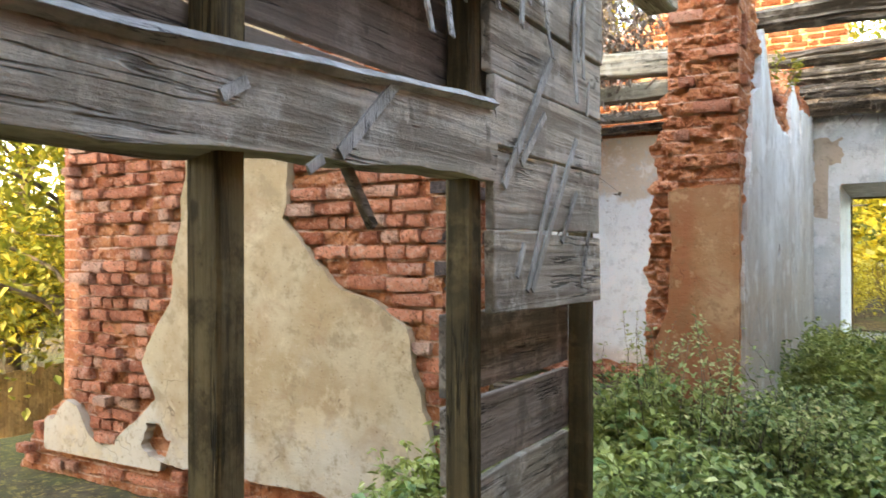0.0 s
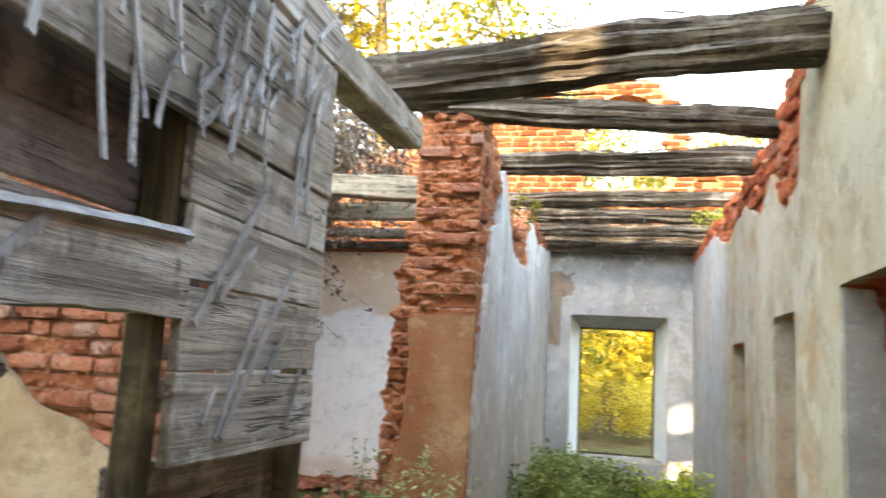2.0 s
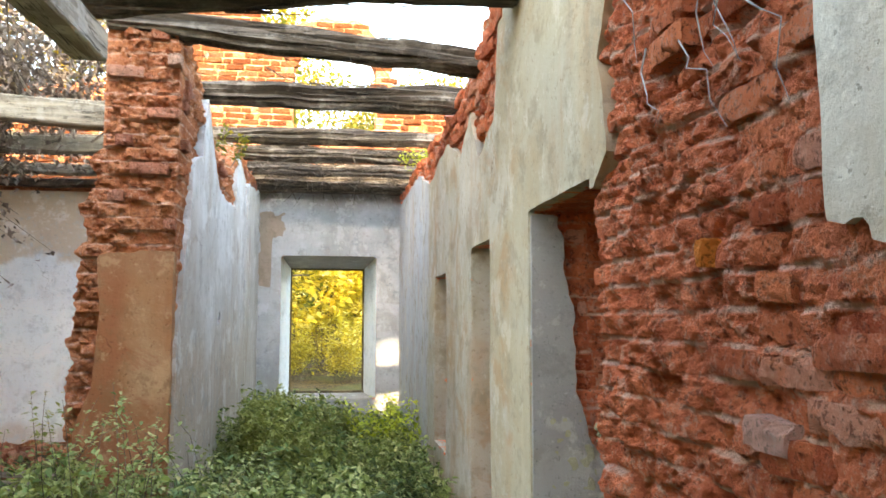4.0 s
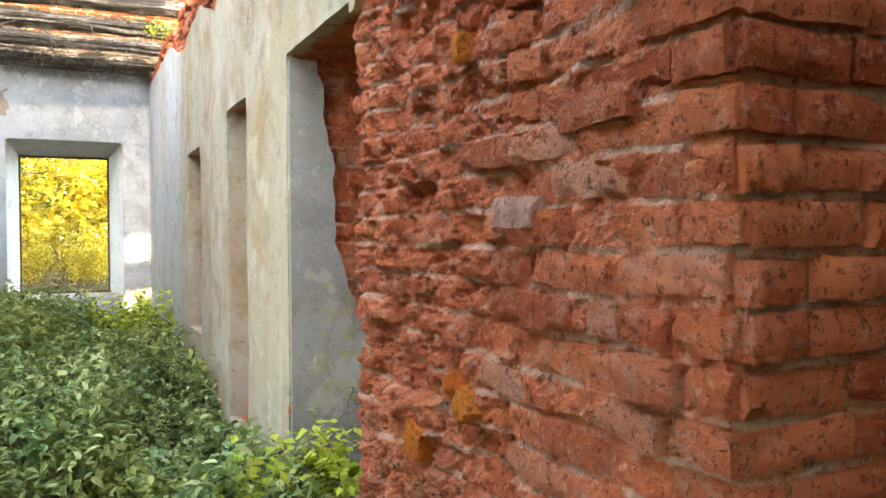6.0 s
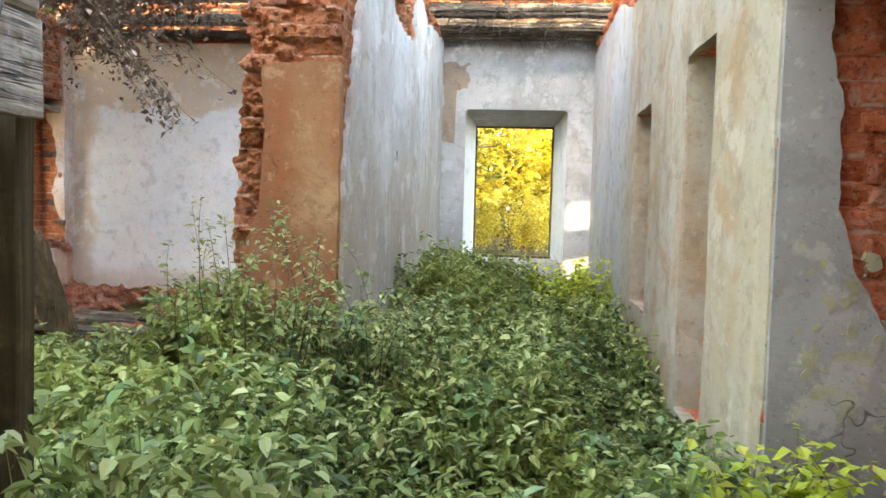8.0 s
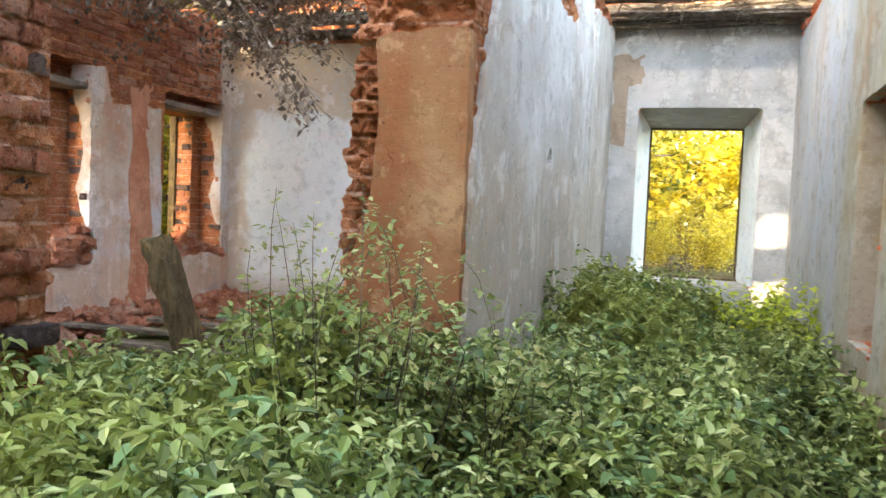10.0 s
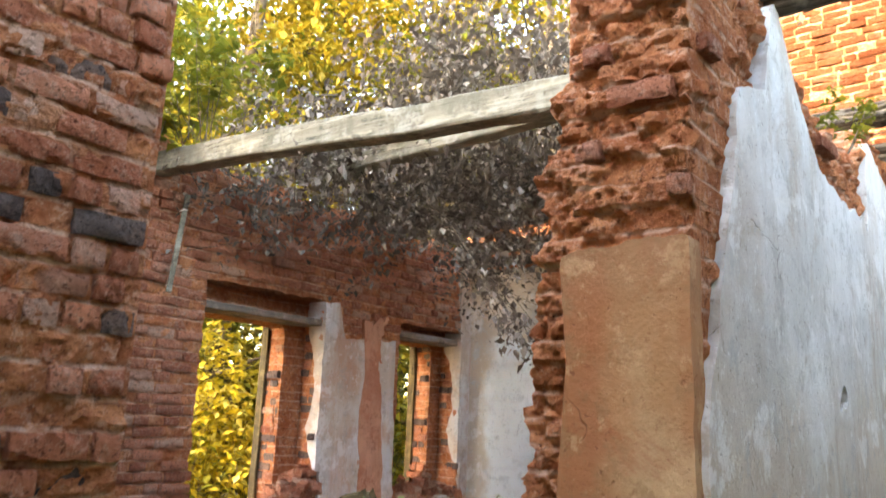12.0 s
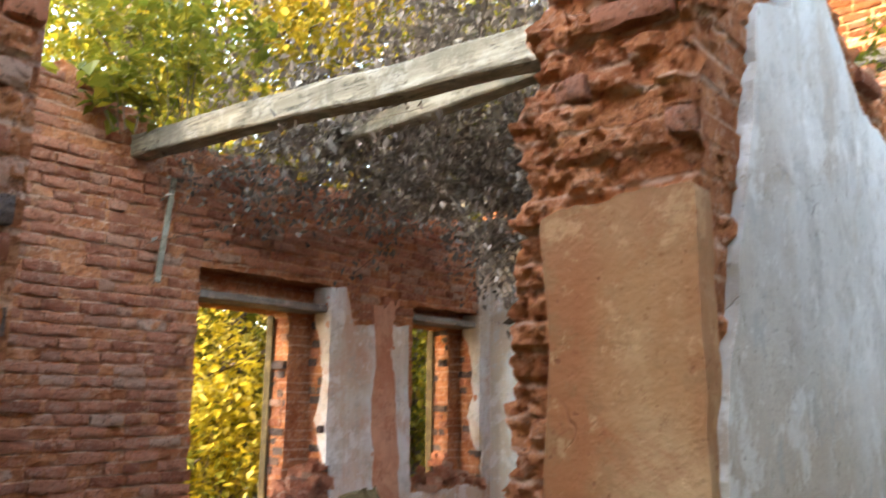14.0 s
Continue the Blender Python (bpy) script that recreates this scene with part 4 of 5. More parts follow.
part("back_board", bm_box((0.03, 3.3, 0.085), (-0.93, 0.95, 1.897), bevel=0.003, wobble=0.008, cuts=14, seed=33), DARKWOOD, partition)
zs = [1.362, 1.588, 1.80, 1.99, 2.185, 2.43, 2.66, 2.84]
for k, (a, b) in enumerate(zip(zs, zs[1:])):
    y0 = 1.80 if a < 2.1 else -0.75
    part("board", bm_box((0.028, 2.65 - y0 + 0.02 * math.sin(k * 5), b - a - 0.009), (-0.808 + 0.006 * math.sin(k * 3.3), (2.65 + y0) / 2, (a + b) / 2), m=pose(0, 0, 0, 0.6 * math.sin(k * 2.1) if a < 2.1 else 0, 0, 0), bevel=0.003, wobble=0.008, cuts=12, seed=k + 1), GREYWOOD, partition)
for k, (a, b) in enumerate(((-0.1, 0.35), (0.36, 0.62), (0.63, 0.9), (0.91, 1.13), (1.14, 1.37))):
    part("lower_board", bm_box((0.028, 0.86, b - a - 0.012), (-0.925, 2.2, (a + b) / 2), bevel=0.003, wobble=0.008, cuts=6, seed=k + 50), DARKWOOD if k > 2 else GREYWOOD, partition)


def lath(y0, z0, y1, z1, w=0.022, lift=0.0, curl=0.0):
    a, b = Vector((-0.788, y0, z0)), Vector((-0.788 + lift, y1, z1))
    n = 6
    d = b - a
    s = d.cross(Vector((1, 0, 0))).normalized() * w / 2
    verts, faces = [], []
    for i in range(n + 1):
        p = a + d * i / n + Vector((curl * (i / n) ** 2, 0, 0))
        for q, t in ((-1, 0), (1, 0), (1, 0.006), (-1, 0.006)):
            verts.append(p + s * q + Vector((t, 0, 0)))
    for i in range(n):
        for k in range(4):
            j = (k + 1) % 4
            faces.append((i * 4 + k, i * 4 + j, i * 4 + 4 + j, i * 4 + 4 + k))
    faces += [(3, 2, 1, 0), (n * 4, n * 4 + 1, n * 4 + 2, n * 4 + 3)]
    return joined("lath", mesh_of("lath", verts, faces, LATHWOOD), partition)


for row in ((1.34, 1.872, 1.15, 1.703, 0.026), (0.915, 1.79, 0.86, 1.758, 0.02), (2.17, 2.1, 1.84, 1.70, 0.026), (2.12, 1.93, 1.95, 1.77, 0.022), (2.38, 1.89, 2.02, 1.42, 0.022), (2.2, 1.79, 1.99, 1.42, 0.02), (2.5, 1.6, 2.42, 1.42, 0.016), (1.97, 1.55, 1.92, 1.46, 0.018), (2.38, 1.72, 2.25, 1.56, 0.018), (2.5, 2.1, 2.48, 1.98, 0.014), (1.1, 1.69, 1.06, 1.665, 0.018)):
    lath(*row)
part("loose_stick", bm_box((0.02, 0.022, 0.16), (-0.84, 1.28, 1.64), m=pose(0, 0, 0, 38, 0, 0), bevel=0.003), DARKWOOD, partition)
rl = random.Random(5)
for k in range(46):
    y = rl.uniform(1.85, 2.58) if k < 34 else rl.uniform(0.9, 1.85)
    z = rl.uniform(2.3, 2.82)
    ln = rl.uniform(0.14, 0.34)
    a = rl.gauss(-0.65, 0.32)
    lath(y, z, y + ln * math.sin(a), z - ln * math.cos(a), rl.uniform(0.014, 0.022), rl.uniform(0.0, 0.05), rl.uniform(0, 0.03))
for k in range(7):
    y = 0.95 + 0.14 * k + rl.uniform(-0.03, 0.03)
    ln = rl.uniform(0.12, 0.27)
    a = rl.uniform(-0.75, -0.05)
    lath(y, 2.27 + rl.uniform(-0.04, 0.08), y + ln * math.sin(a), 2.24 - ln * math.cos(a), rl.uniform(0.016, 0.024), rl.uniform(0.02, 0.06), rl.uniform(0, 0.05))
plate = thing("wall_plate", (-0.92, 3.2, 2.8), "weathered square timber jutting from the partition top", "beam")
part("timber", bm_box((0.16, 1.9, 0.15), (-0.93, 3.1, 2.815), m=pose(0, 0, 0, 2.2, 0, 0), bevel=0.01, wobble=0.012, cuts=12, seed=4), GREYWOOD, plate)

# ---- logs and timbers overhead ----
for k, (a, b, r, flat) in enumerate((
        ((-1.2, 3.98, 3.1), (1.5, 4.02, 3.37), 0.135, 0.75), ((-1.2, 5.35, 3.48), (1.5, 5.3, 3.27), 0.085, 0.5), ((-1.2, 6.35, 3.32), (1.5, 6.3, 3.31), 0.095, 0.9),
        ((-1.2, 8.55, 3.52), (1.5, 8.45, 3.5), 0.08, 0.9), ((-1.2, 9.45, 3.52), (1.5, 9.4, 3.5), 0.085, 0.9), ((-1.2, 9.95, 3.45), (1.5, 9.95, 3.42), 0.075, 0.9), ((-1.2, 10.5, 3.4), (1.5, 10.45, 3.38), 0.08, 0.8))):
    t = thing("ceiling_log", a, "rotten dark ceiling log with splintered grain" if k else "thick charred ceiling log spanning the passage", "log", "ceiling logs")
    joined("log", mesh_of("log", *log_mesh(a, b, r, k + 1, 64, 28, flat, 0.34), LOGWOOD, False), t)
for k, (a, b, h, w) in enumerate((((-5.75, 6.24, 3.37), (-1.0, 6.42, 3.06), 0.18, 0.16), ((-4.35, 7.05, 3.31), (-1.0, 6.75, 3.27), 0.13, 0.13), ((-5.5, 9.0, 3.43), (-1.0, 9.0, 3.45), 0.17, 0.15), ((-5.6, 9.9, 3.62), (-1.0, 9.9, 3.66), 0.24, 0.15), ((-5.6, 10.4, 3.42), (-1.0, 10.4, 3.44), 0.12, 0.2))):
    a, b = Vector(a), Vector(b)
    d = b - a
    m = Matrix.Translation((a + b) / 2) @ d.to_track_quat("X", "Z").to_matrix().to_4x4()
    t = thing("ceiling_timber", a, "pale squared ceiling timber, cracked and weathered", "beam", "room timbers")
    part("timber", bm_box((d.length, w, h), m=m, bevel=0.012, wobble=0.02, cuts=18, seed=k + 9), PALEWOOD, t)

# one dark timber for board and shadow, covers the sunlit brick line
head = thing("wall_plate", (-2.2, 10.62, 3.24), "dark timber for the board and its shadow along the end wall's head", "beam")
part("timber", bm_box((6.9, 0.17, 0.1), (-2.2, 10.63, 3.3), bevel=0.012, wobble=0.02, cuts=40, seed=71), LOGWOOD, head)

# ---- leaning post in the room ----
stump = thing("leaning_post", (-3.6, 7.0, -0.14), "dark rotten post leaning in the rubble", "post")
joined("post", mesh_of("post", *log_mesh((-3.4, 7.08, -0.25), (-3.75, 6.95, 0.87), 0.115, 3, 30, 18, 0.8, 0.4), POSTWOOD), stump)


# ---- undergrowth ----
def weed_height(x, y):
    """Mounds of weeds: high by the partition and pillar, low along the trodden line and by the wall."""
    h = 0.44 + 0.34 * fbm(x, y, 2, 1.3, 3) + 0.12 * fbm(x, y, 7, 4.0, 2)
    if x < -0.45:
        h += 0.14 * min(1.0, (-0.45 - x) / 0.5)
    if x < -1.5:
        h *= 0.75
    if 6.5 < y:
        h += 0.1
    if x > 0.45:
        h *= 0.72
    if 0.5 < x < 1.0 and 4.0 < y < 6.4:
        h *= 0.4
    if abs(x - 0.15) < 0.42 and y < 4.0:
        h = min(h, 0.2)
    return max(0.09, h)


def weed_spot(g):
    """A place for a stem in the passage or before the room, clear of the bare spots; None if it falls on one."""
    x, y = g.uniform(-2.6, 1.12), g.uniform(0.9, 10.6)
    if (y > 5.2 and x < -0.7) or (x < -0.75 and y < 2.7) or (x < -1.0 and (y < 2.9 or x < -2.1 and y < 4.1)):
        return None
    if (x > 0.55 and y < 3.0 and g.random() < 0.75) or (y < 2.2 and g.random() < 0.6):
        return None
    if 0.5 < x < 1.0 and 4.0 < y < 6.4 and g.random() < 0.6:
        return None
    return x, y


def weeds(seed, count, size, leaves, wide, span, lift):
    """Stems with pairs of leaves in tiers, thickest near the top."""
    g = np.random.default_rng(seed)
    pts, stems, rad = [], [], []
    while len(stems) < count:
        spot = weed_spot(g)
        if spot is None:
            continue
        x, y = spot
        h = weed_height(x, y) * g.uniform(0.62, 1.2) * lift
        lx, ly = g.normal(0, 0.1), g.normal(0, 0.1)
        stems.append([(x + lx * s * s, y + ly * s * s, -0.16 + (h + 0.1) * s) for s in (0, 0.35, 0.7, 1.0)])
        rad.append(0.004)
        k = int(leaves * (0.45 + h))
        tier = np.round(g.uniform(0.2, 1.04, k) ** 0.7 * 7) / 7
        r, a = g.uniform(0, 0.055, k), g.uniform(0, 6.28, k)
        pts.append(np.stack([x + lx * tier ** 2 + r * np.cos(a), y + ly * tier ** 2 + r * np.sin(a), -0.16 + (h + 0.1) * tier + g.normal(0, 0.012, k)], 1))
    v, f = leaf_cloud(np.concatenate(pts), size, seed + 1, 0.2, 0.42, wide, True, span)
    v2, f2 = tubes(stems, rad, 3)
    o = len(v)
    return v + [tuple(p) for p in v2], f + [[i + o for i in q] for q in f2]


tagged(new("undergrowth", mesh_of("undergrowth", *weeds(4, 5000, 0.046, 44, 0.25, (0.45, 1.6), 1.0), GREEN)), "dense green nettles and weeds filling the passage floor", "weeds", kind="stuff")
tagged(new("broad_weeds", mesh_of("broad_weeds", *weeds(6, 700, 0.075, 24, 0.3, (0.5, 1.4), 0.92), COOL)), "broad-leaved bluish green weeds between the nettles", "weeds", kind="stuff")


def pale_weeds():
    g = np.random.default_rng(14)
    pts = []
    for k in range(420):
        x, y = g.uniform(-3.6, -1.2), g.uniform(4.3, 6.4)
        h = g.uniform(0.12, 0.42) * (1.2 if x > -2.2 else 0.8)
        m = 16
        s = g.uniform(0.2, 1.0, m)
        pts.append(np.stack([x + g.normal(0, 0.04, m), y + g.normal(0, 0.04, m), -0.15 + h * s], 1))
    return leaf_cloud(np.concatenate(pts), 0.065, 15, 0.1, 0.4, 0.22)


tagged(new("pale_weeds", mesh_of("pale_weeds", *pale_weeds(), YOUNG)), "pale green weeds growing among rubble in the room", "weeds", kind="stuff")


def bush(name, at, radius, height, leaves, size, material, label, seed):
    g = np.random.default_rng(seed)
    stems, rad, pts = [], [], []
    for k in range(max(6, leaves // 45)):
        a, r = g.uniform(0, 6.28), radius * math.sqrt(g.uniform(0, 1))
        top = Vector((at[0] + r * math.cos(a), at[1] + r * math.sin(a), at[2] + height * g.uniform(0.6, 1.0)))
        base = Vector(at) + Vector((r * 0.3 * math.cos(a), r * 0.3 * math.sin(a), 0))
        bow = Vector((g.normal(0, 0.12), g.normal(0, 0.12), 0.1)) * height
        path = [base.lerp(top, s) + bow * math.sin(s * 3.1) for s in (0, 0.3, 0.6, 0.85, 1.0)]
        stems.append(path)
        rad.append(0.004)
        m = leaves // max(6, leaves // 45)
        for _ in range(m):
            s = g.uniform(0.3, 1.0)
            p = base.lerp(top, s) + bow * math.sin(s * 3.1)
            pts.append((p.x + g.normal(0, size * 0.6), p.y + g.normal(0, size * 0.6), p.z + g.normal(0, size * 0.5)))
    t = thing(name, at, label, "plant")
    tagged(joined("foliage", mesh_of("foliage", *leaf_cloud(pts, size, seed), material), t), kind="stuff")
    tagged(joined("stem_tangle", mesh_of("stem_tangle", *tubes(stems, rad), BARK), t), kind="stuff")
    return t


bush("lime_bush", (1.1, 3.38, -0.15), 0.36, 0.68, 1150, 0.06, LIME, "bright lime-yellow seedling bush at the wall foot", 3)
bush("maple_shoot", (-5.1, 6.35, 3.45), 0.75, 1.15, 900, 0.1, OLIVE, "yellow-green maple shoots growing on the wall top", 14)
bush("yellow_seedling", (-5.3, 6.0, 3.35), 0.4, 0.5, 160, 0.14, OLIVE, "bright yellow seedling rooted on the wall top", 15)
bush("wall_top_weed", (-0.85, 7.7, 2.9), 0.3, 0.6, 420, 0.045, OLIVE, "thin weed growing from the broken wall top", 16)
bush("wall_top_weed", (1.3, 9.0, 3.1), 0.3, 0.55, 320, 0.05, LIME, "yellow-green weed growing on the wall top", 17)
bush("young_shrub", (-0.98, 4.6, -0.15), 0.45, 1.4, 1700, 0.036, YOUNG, "spindly young shrub before the broken pillar", 8)
bush("lime_weed", (-1.55, 3.75, -0.15), 0.45, 0.5, 420, 0.06, LIME, "yellow-green weed clump at the foot of the brick jamb", 19)
bush("young_shrub", (-0.45, 4.75, -0.15), 0.4, 0.95, 1500, 0.04, YOUNG, "low green shrub before the broken wall end", 28)
bush("young_shrub", (-0.4, 5.7, -0.15), 0.35, 0.85, 1200, 0.042, GREEN, "low green shrub at the foot of the white wall", 29)
bush("light_green_bush", (0.75, 8.4, -0.15), 0.4, 0.95, 700, 0.07, LIME, "yellow-green bush by the end window", 9)


# ---- trees ----
def tree_parts(seed, height, leaves, size, spread):
    rnd = random.Random(seed)
    g = np.random.default_rng(seed)
    stems, rad = [], []
    bend = [Vector((rnd.gauss(0, 0.25), rnd.gauss(0, 0.25), 0)) for _ in range(7)]
    trunk = [Vector((0, 0, height * i / 6)) + bend[i] * (i / 6) for i in range(7)]
    pts = []
    for k in range(22):
        s = rnd.uniform(0.12, 0.97)
        i = min(5, int(s * 6))
        base = trunk[i].lerp(trunk[i + 1], s * 6 - i)
        a = rnd.uniform(0, 6.28)
        ln = spread * (1.15 - 0.6 * s) * rnd.uniform(0.6, 1.1)
        tip = base + Vector((math.cos(a) * ln, math.sin(a) * ln, ln * rnd.uniform(0.1, 0.7)))
        path = [base.lerp(tip, q) + Vector((rnd.gauss(0, 0.06), rnd.gauss(0, 0.06), 0.12 * ln * math.sin(q * 3.1))) for q in (0, 0.25, 0.5, 0.75, 1.0)]
        stems.append(path)
        rad.append(0.018 + 0.05 * (1 - s))
        for c in range(9):
            q = rnd.uniform(0.3, 1.1)
            mid = base.lerp(tip, q)
            m = leaves // (22 * 9)
            cl = g.normal(0, 1, (m, 3)) * np.array([0.34, 0.34, 0.22]) * (0.6 + 0.5 * spread / 2.5)
            pts.append(cl + np.array(mid) + g.normal(0, 0.25, 3))
    v1, f1 = tubes([trunk], [height * 0.017], 9)
    v2, f2 = tubes(stems, rad, 5)
    o = len(v1)
    return (v1 + v2, f1 + [[i + o for i in q] for q in f2]), leaf_cloud(np.concatenate(pts), size, seed, 0.3, 0.5)


def make_tree(seed, material, label, height=9.0, leaves=9500, size=0.14, spread=2.6):
    wood, crown = tree_parts(seed, height, leaves, size, spread)
    t = thing("tree", (0, 0, 0), label, "tree", "autumn trees")
    joined("trunk", mesh_of("trunk", *wood, BARK, True), t)
    joined("crown", mesh_of("crown", *crown, material), t)
    return t


kinds = [make_tree(11, AUTUMN, "tall tree with golden yellow autumn leaves"), make_tree(12, OLIVE, "tree with yellow-green autumn leaves"), make_tree(13, AUTUMN, "slender tree with bright yellow leaves", 11.0, 9500, 0.14, 2.3)]
spots = []
rt = random.Random(3)
for x, y in ((-0.9, 27), (1.8, 26), (0.6, 31), (3.5, 29), (-2.8, 18.5), (-5.5, 17), (-8, 18), (-9, 13), (-9.8, 10), (-10.5, 8), (-12, 11), (-12, 16.5), (-13, 14), (-15, 9), (-6.8, 14.5), (-17, 12), (-18, 6), (-10.5, 15.5), (6, 17), (-4.5, 22), (-1.5, 34), (2.5, 35), (-8.5, 22), (-13, 19), (7, 10), (8, 4), (9, 14), (-22, 7), (-20, 9), (-9.2, 11.6), (-9.6, 8.9), (-7.6, 13.0), (-8.2, 15.8), (-12.2, 9.2), (-10.8, 11.8)):
    spots.append((x, y, rt.uniform(0, 360), rt.uniform(0.85, 1.25) * (1.35 if y > 16 and -6 < x < -1 else 1.0)))
for k, (x, y, turn, s) in enumerate(spots):
    low = -1.5 if x < -9 else -0.7 if x < -7 else -0.16
    m = pose(x, y, low, 0, 0, turn) @ Matrix.Diagonal((s, s, s, 1))
    if k < 3:
        kinds[k].matrix_basis = m
    else:
        copy_thing(kinds[1 if x < -6 and k % 3 == 0 else k % 3], pose(x, y, low, 0, 0, turn)).scale = (s, s, s)


bush("maple_sapling", (-0.1, 23.5, -0.15), 1.9, 4.6, 1700, 0.3, GOLD, "maple sapling with broad yellow autumn leaves", 44)
hazel = bush("hazel_bush", (-9.0, 10.6, -1.2), 1.4, 4.2, 4200, 0.15, GOLD, "dense bush with bright yellow autumn leaves", 41)
for x, y, z, turn, s in ((-9.8, 13.4, -1.4, 40, 1), (-11.5, 12.6, -1.5, 90, 1), (-8.8, 8.4, -1.1, 160, 0.9), (-11.0, 16.0, -1.5, 200, 1), (-13.5, 11.0, -1.5, 250, 1.1), (0.3, 26.0, -0.2, 20, 1.2), (-2.0, 27.5, -0.2, 130, 1.2), (2.4, 27.2, -0.2, 300, 1.2), (0.6, 21.5, -0.5, 70, 0.5), (-0.8, 22.0, -0.5, 170, 0.5), (1.8, 22.5, -0.5, 230, 0.55), (-12.5, 4.6, -1.5, 10, 0.8), (-14.5, 7.6, -1.5, 99, 1), (-9.6, 11.9, -1.3, 210, 1), (-12.5, 14.5, -1.5, 280, 1.1), (-14.5, 5.6, -1.5, 33, 1), (-16, 9.5, -1.5, 63, 1.2)):
    copy_thing(hazel, pose(x, y, z, 0, 0, turn)).scale = (s, s, s)


def far_woods():
    g = np.random.default_rng(9)
    a = g.uniform(0, 2 * np.pi, 26000)
    r = g.uniform(30, 48, 26000)
    z = np.abs(g.normal(0, 1, 26000)) * 5 * (0.7 + 0.5 * np.sin(a * 9) * np.sin(a * 23))
    return leaf_cloud(np.stack([r * np.cos(a), r * np.sin(a) + 5, z], 1), 0.9, 2, 0.2, 0.5)


tagged(new("far_woods", mesh_of("far_woods", *far_woods(), AUTUMN)), "distant yellow autumn woods around the ruin", "woods", kind="stuff")


# ---- withered vine over the room's wall and timbers ----
def vine():
    g = np.random.default_rng(21)
    stems, rad, pts = [], [], []
    for k in range(90):
        x, y = g.uniform(-5.5, -3.0), g.uniform(6.6, 10.0)
        z = 3.35 + 0.5 * g.random()
        ln = g.uniform(0.2, 0.75) * (1.25 if x < -4 else 0.8)
        path = [Vector((x + g.normal(0, 0.12) * i, y + g.normal(0, 0.1) * i, z - ln * (i / 4) ** 1.3)) for i in range(5)]
        stems.append(path)
        rad.append(0.008)
        for _ in range(120):
            s = g.uniform(0, 3.99)
            p = path[int(s)].lerp(path[int(s) + 1], s - int(s))
            pts.append((p.x + g.normal(0, 0.1), p.y + g.normal(0, 0.1), p.z + g.normal(0, 0.07)))
    for k in range(12):
        a, b = Vector((-4.3 + g.normal(0, 0.3), 7.6 + g.normal(0, 0.3), 3.2)), Vector((-2.8 + g.normal(0, 0.25), 7.5 + g.normal(0, 0.2), 1.75 + abs(g.normal(0, 0.4))))
        path = [a.lerp(b, s) + Vector((0, 0, 0.25 * math.sin(s * 3.1))) for s in (0, 0.25, 0.5, 0.75, 1)]
        stems.append(path)
        rad.append(0.008)
        for _ in range(70):
            s = g.uniform(0.5, 3.99)
            p = path[int(s)].lerp(path[int(s) + 1], s - int(s))
            pts.append((p.x + g.normal(0, 0.06), p.y + g.normal(0, 0.06), p.z - abs(g.normal(0, 0.07))))
    for k in range(60):
        a = Vector((g.uniform(-5.5, -2.2), g.uniform(7.0, 9.6), 3.4))
        b = a + Vector((g.normal(0, 0.5), g.normal(0, 0.4), g.uniform(0.4, 1.5)))
        path = [a.lerp(b, s) + Vector((g.normal(0, 0.05), g.normal(0, 0.05), 0)) for s in (0, 0.3, 0.6, 0.8, 1)]
        stems.append(path)
        rad.append(0.012)
        for _ in range(230):
            s = g.uniform(0.5, 3.99)
            p = path[int(s)].lerp(path[int(s) + 1], s - int(s))
            pts.append((p.x + g.normal(0, 0.14), p.y + g.normal(0, 0.14), p.z + g.normal(0, 0.12)))
    t = thing("withered_vine", (-5.2, 8.0, 3.4), "tangle of withered grey-brown vine hanging over timbers", "vine")
    joined("foliage", mesh_of("foliage", *leaf_cloud(pts, 0.072, 6, 0.5, 0.5), DEAD), t)
    joined("stem_tangle", mesh_of("stem_tangle", *tubes(stems, rad), BARK), t)


vine()

# ---- garden fence ----
fence = thing("garden_fence", (-11, 7.0, -0.14), "yellowed vertical board fence in the sunlit garden", "fence")
for k in range(46):
    y = 3.0 + k * 0.145
    part("board", bm_box((0.022, 0.125, 1.25 + 0.03 * math.sin(k * 2.3)), (-11.2 - 0.3 * (y - 3.6), y, -0.98), m=pose(0, 0, 0, 0, 0, -12), bevel=0.0), FENCEWOOD, fence)

# ---- rubble, fallen boards and twigs ----
rr = random.Random(31)
pile, pf = [], []
for k in range(520):
    if k < 330:
        x, y, z = -5.55 + abs(rr.gauss(0, 0.45)), rr.uniform(4.6, 10.5), 0.0
        z = max(-0.12, 0.02 - (x + 5.55) * 0.18)
    elif k < 430:
        x, y, z = rr.uniform(-5.4, -1.4), 10.55 - abs(rr.gauss(0, 0.25)), -0.02
    else:
        x, y, z = rr.uniform(-5.2, -1.6), rr.uniform(4.6, 10.0), -0.1
    m = Matrix.Translation((x, y, z)) @ pose(0, 0, 0, rr.uniform(-40, 40), rr.uniform(-40, 40), rr.uniform(0, 360)) @ Matrix.Diagonal((rr.uniform(0.4, 1.0), rr.uniform(0.5, 1.0), rr.uniform(0.6, 1.1), 1))
    o = len(pile)
    sv, sf = SHAPES[k % 14]
    pile += [m @ Vector(p) for p in sv]
    pf += [[i + o for i in q] for q in sf] + [[o + 3, o + 2, o + 1, o]]
tagged(new("brick_rubble", mesh_of("brick_rubble", pile, pf, OLD_BRICK)), "heaps of broken red brick rubble along the walls", "rubble", kind="stuff")
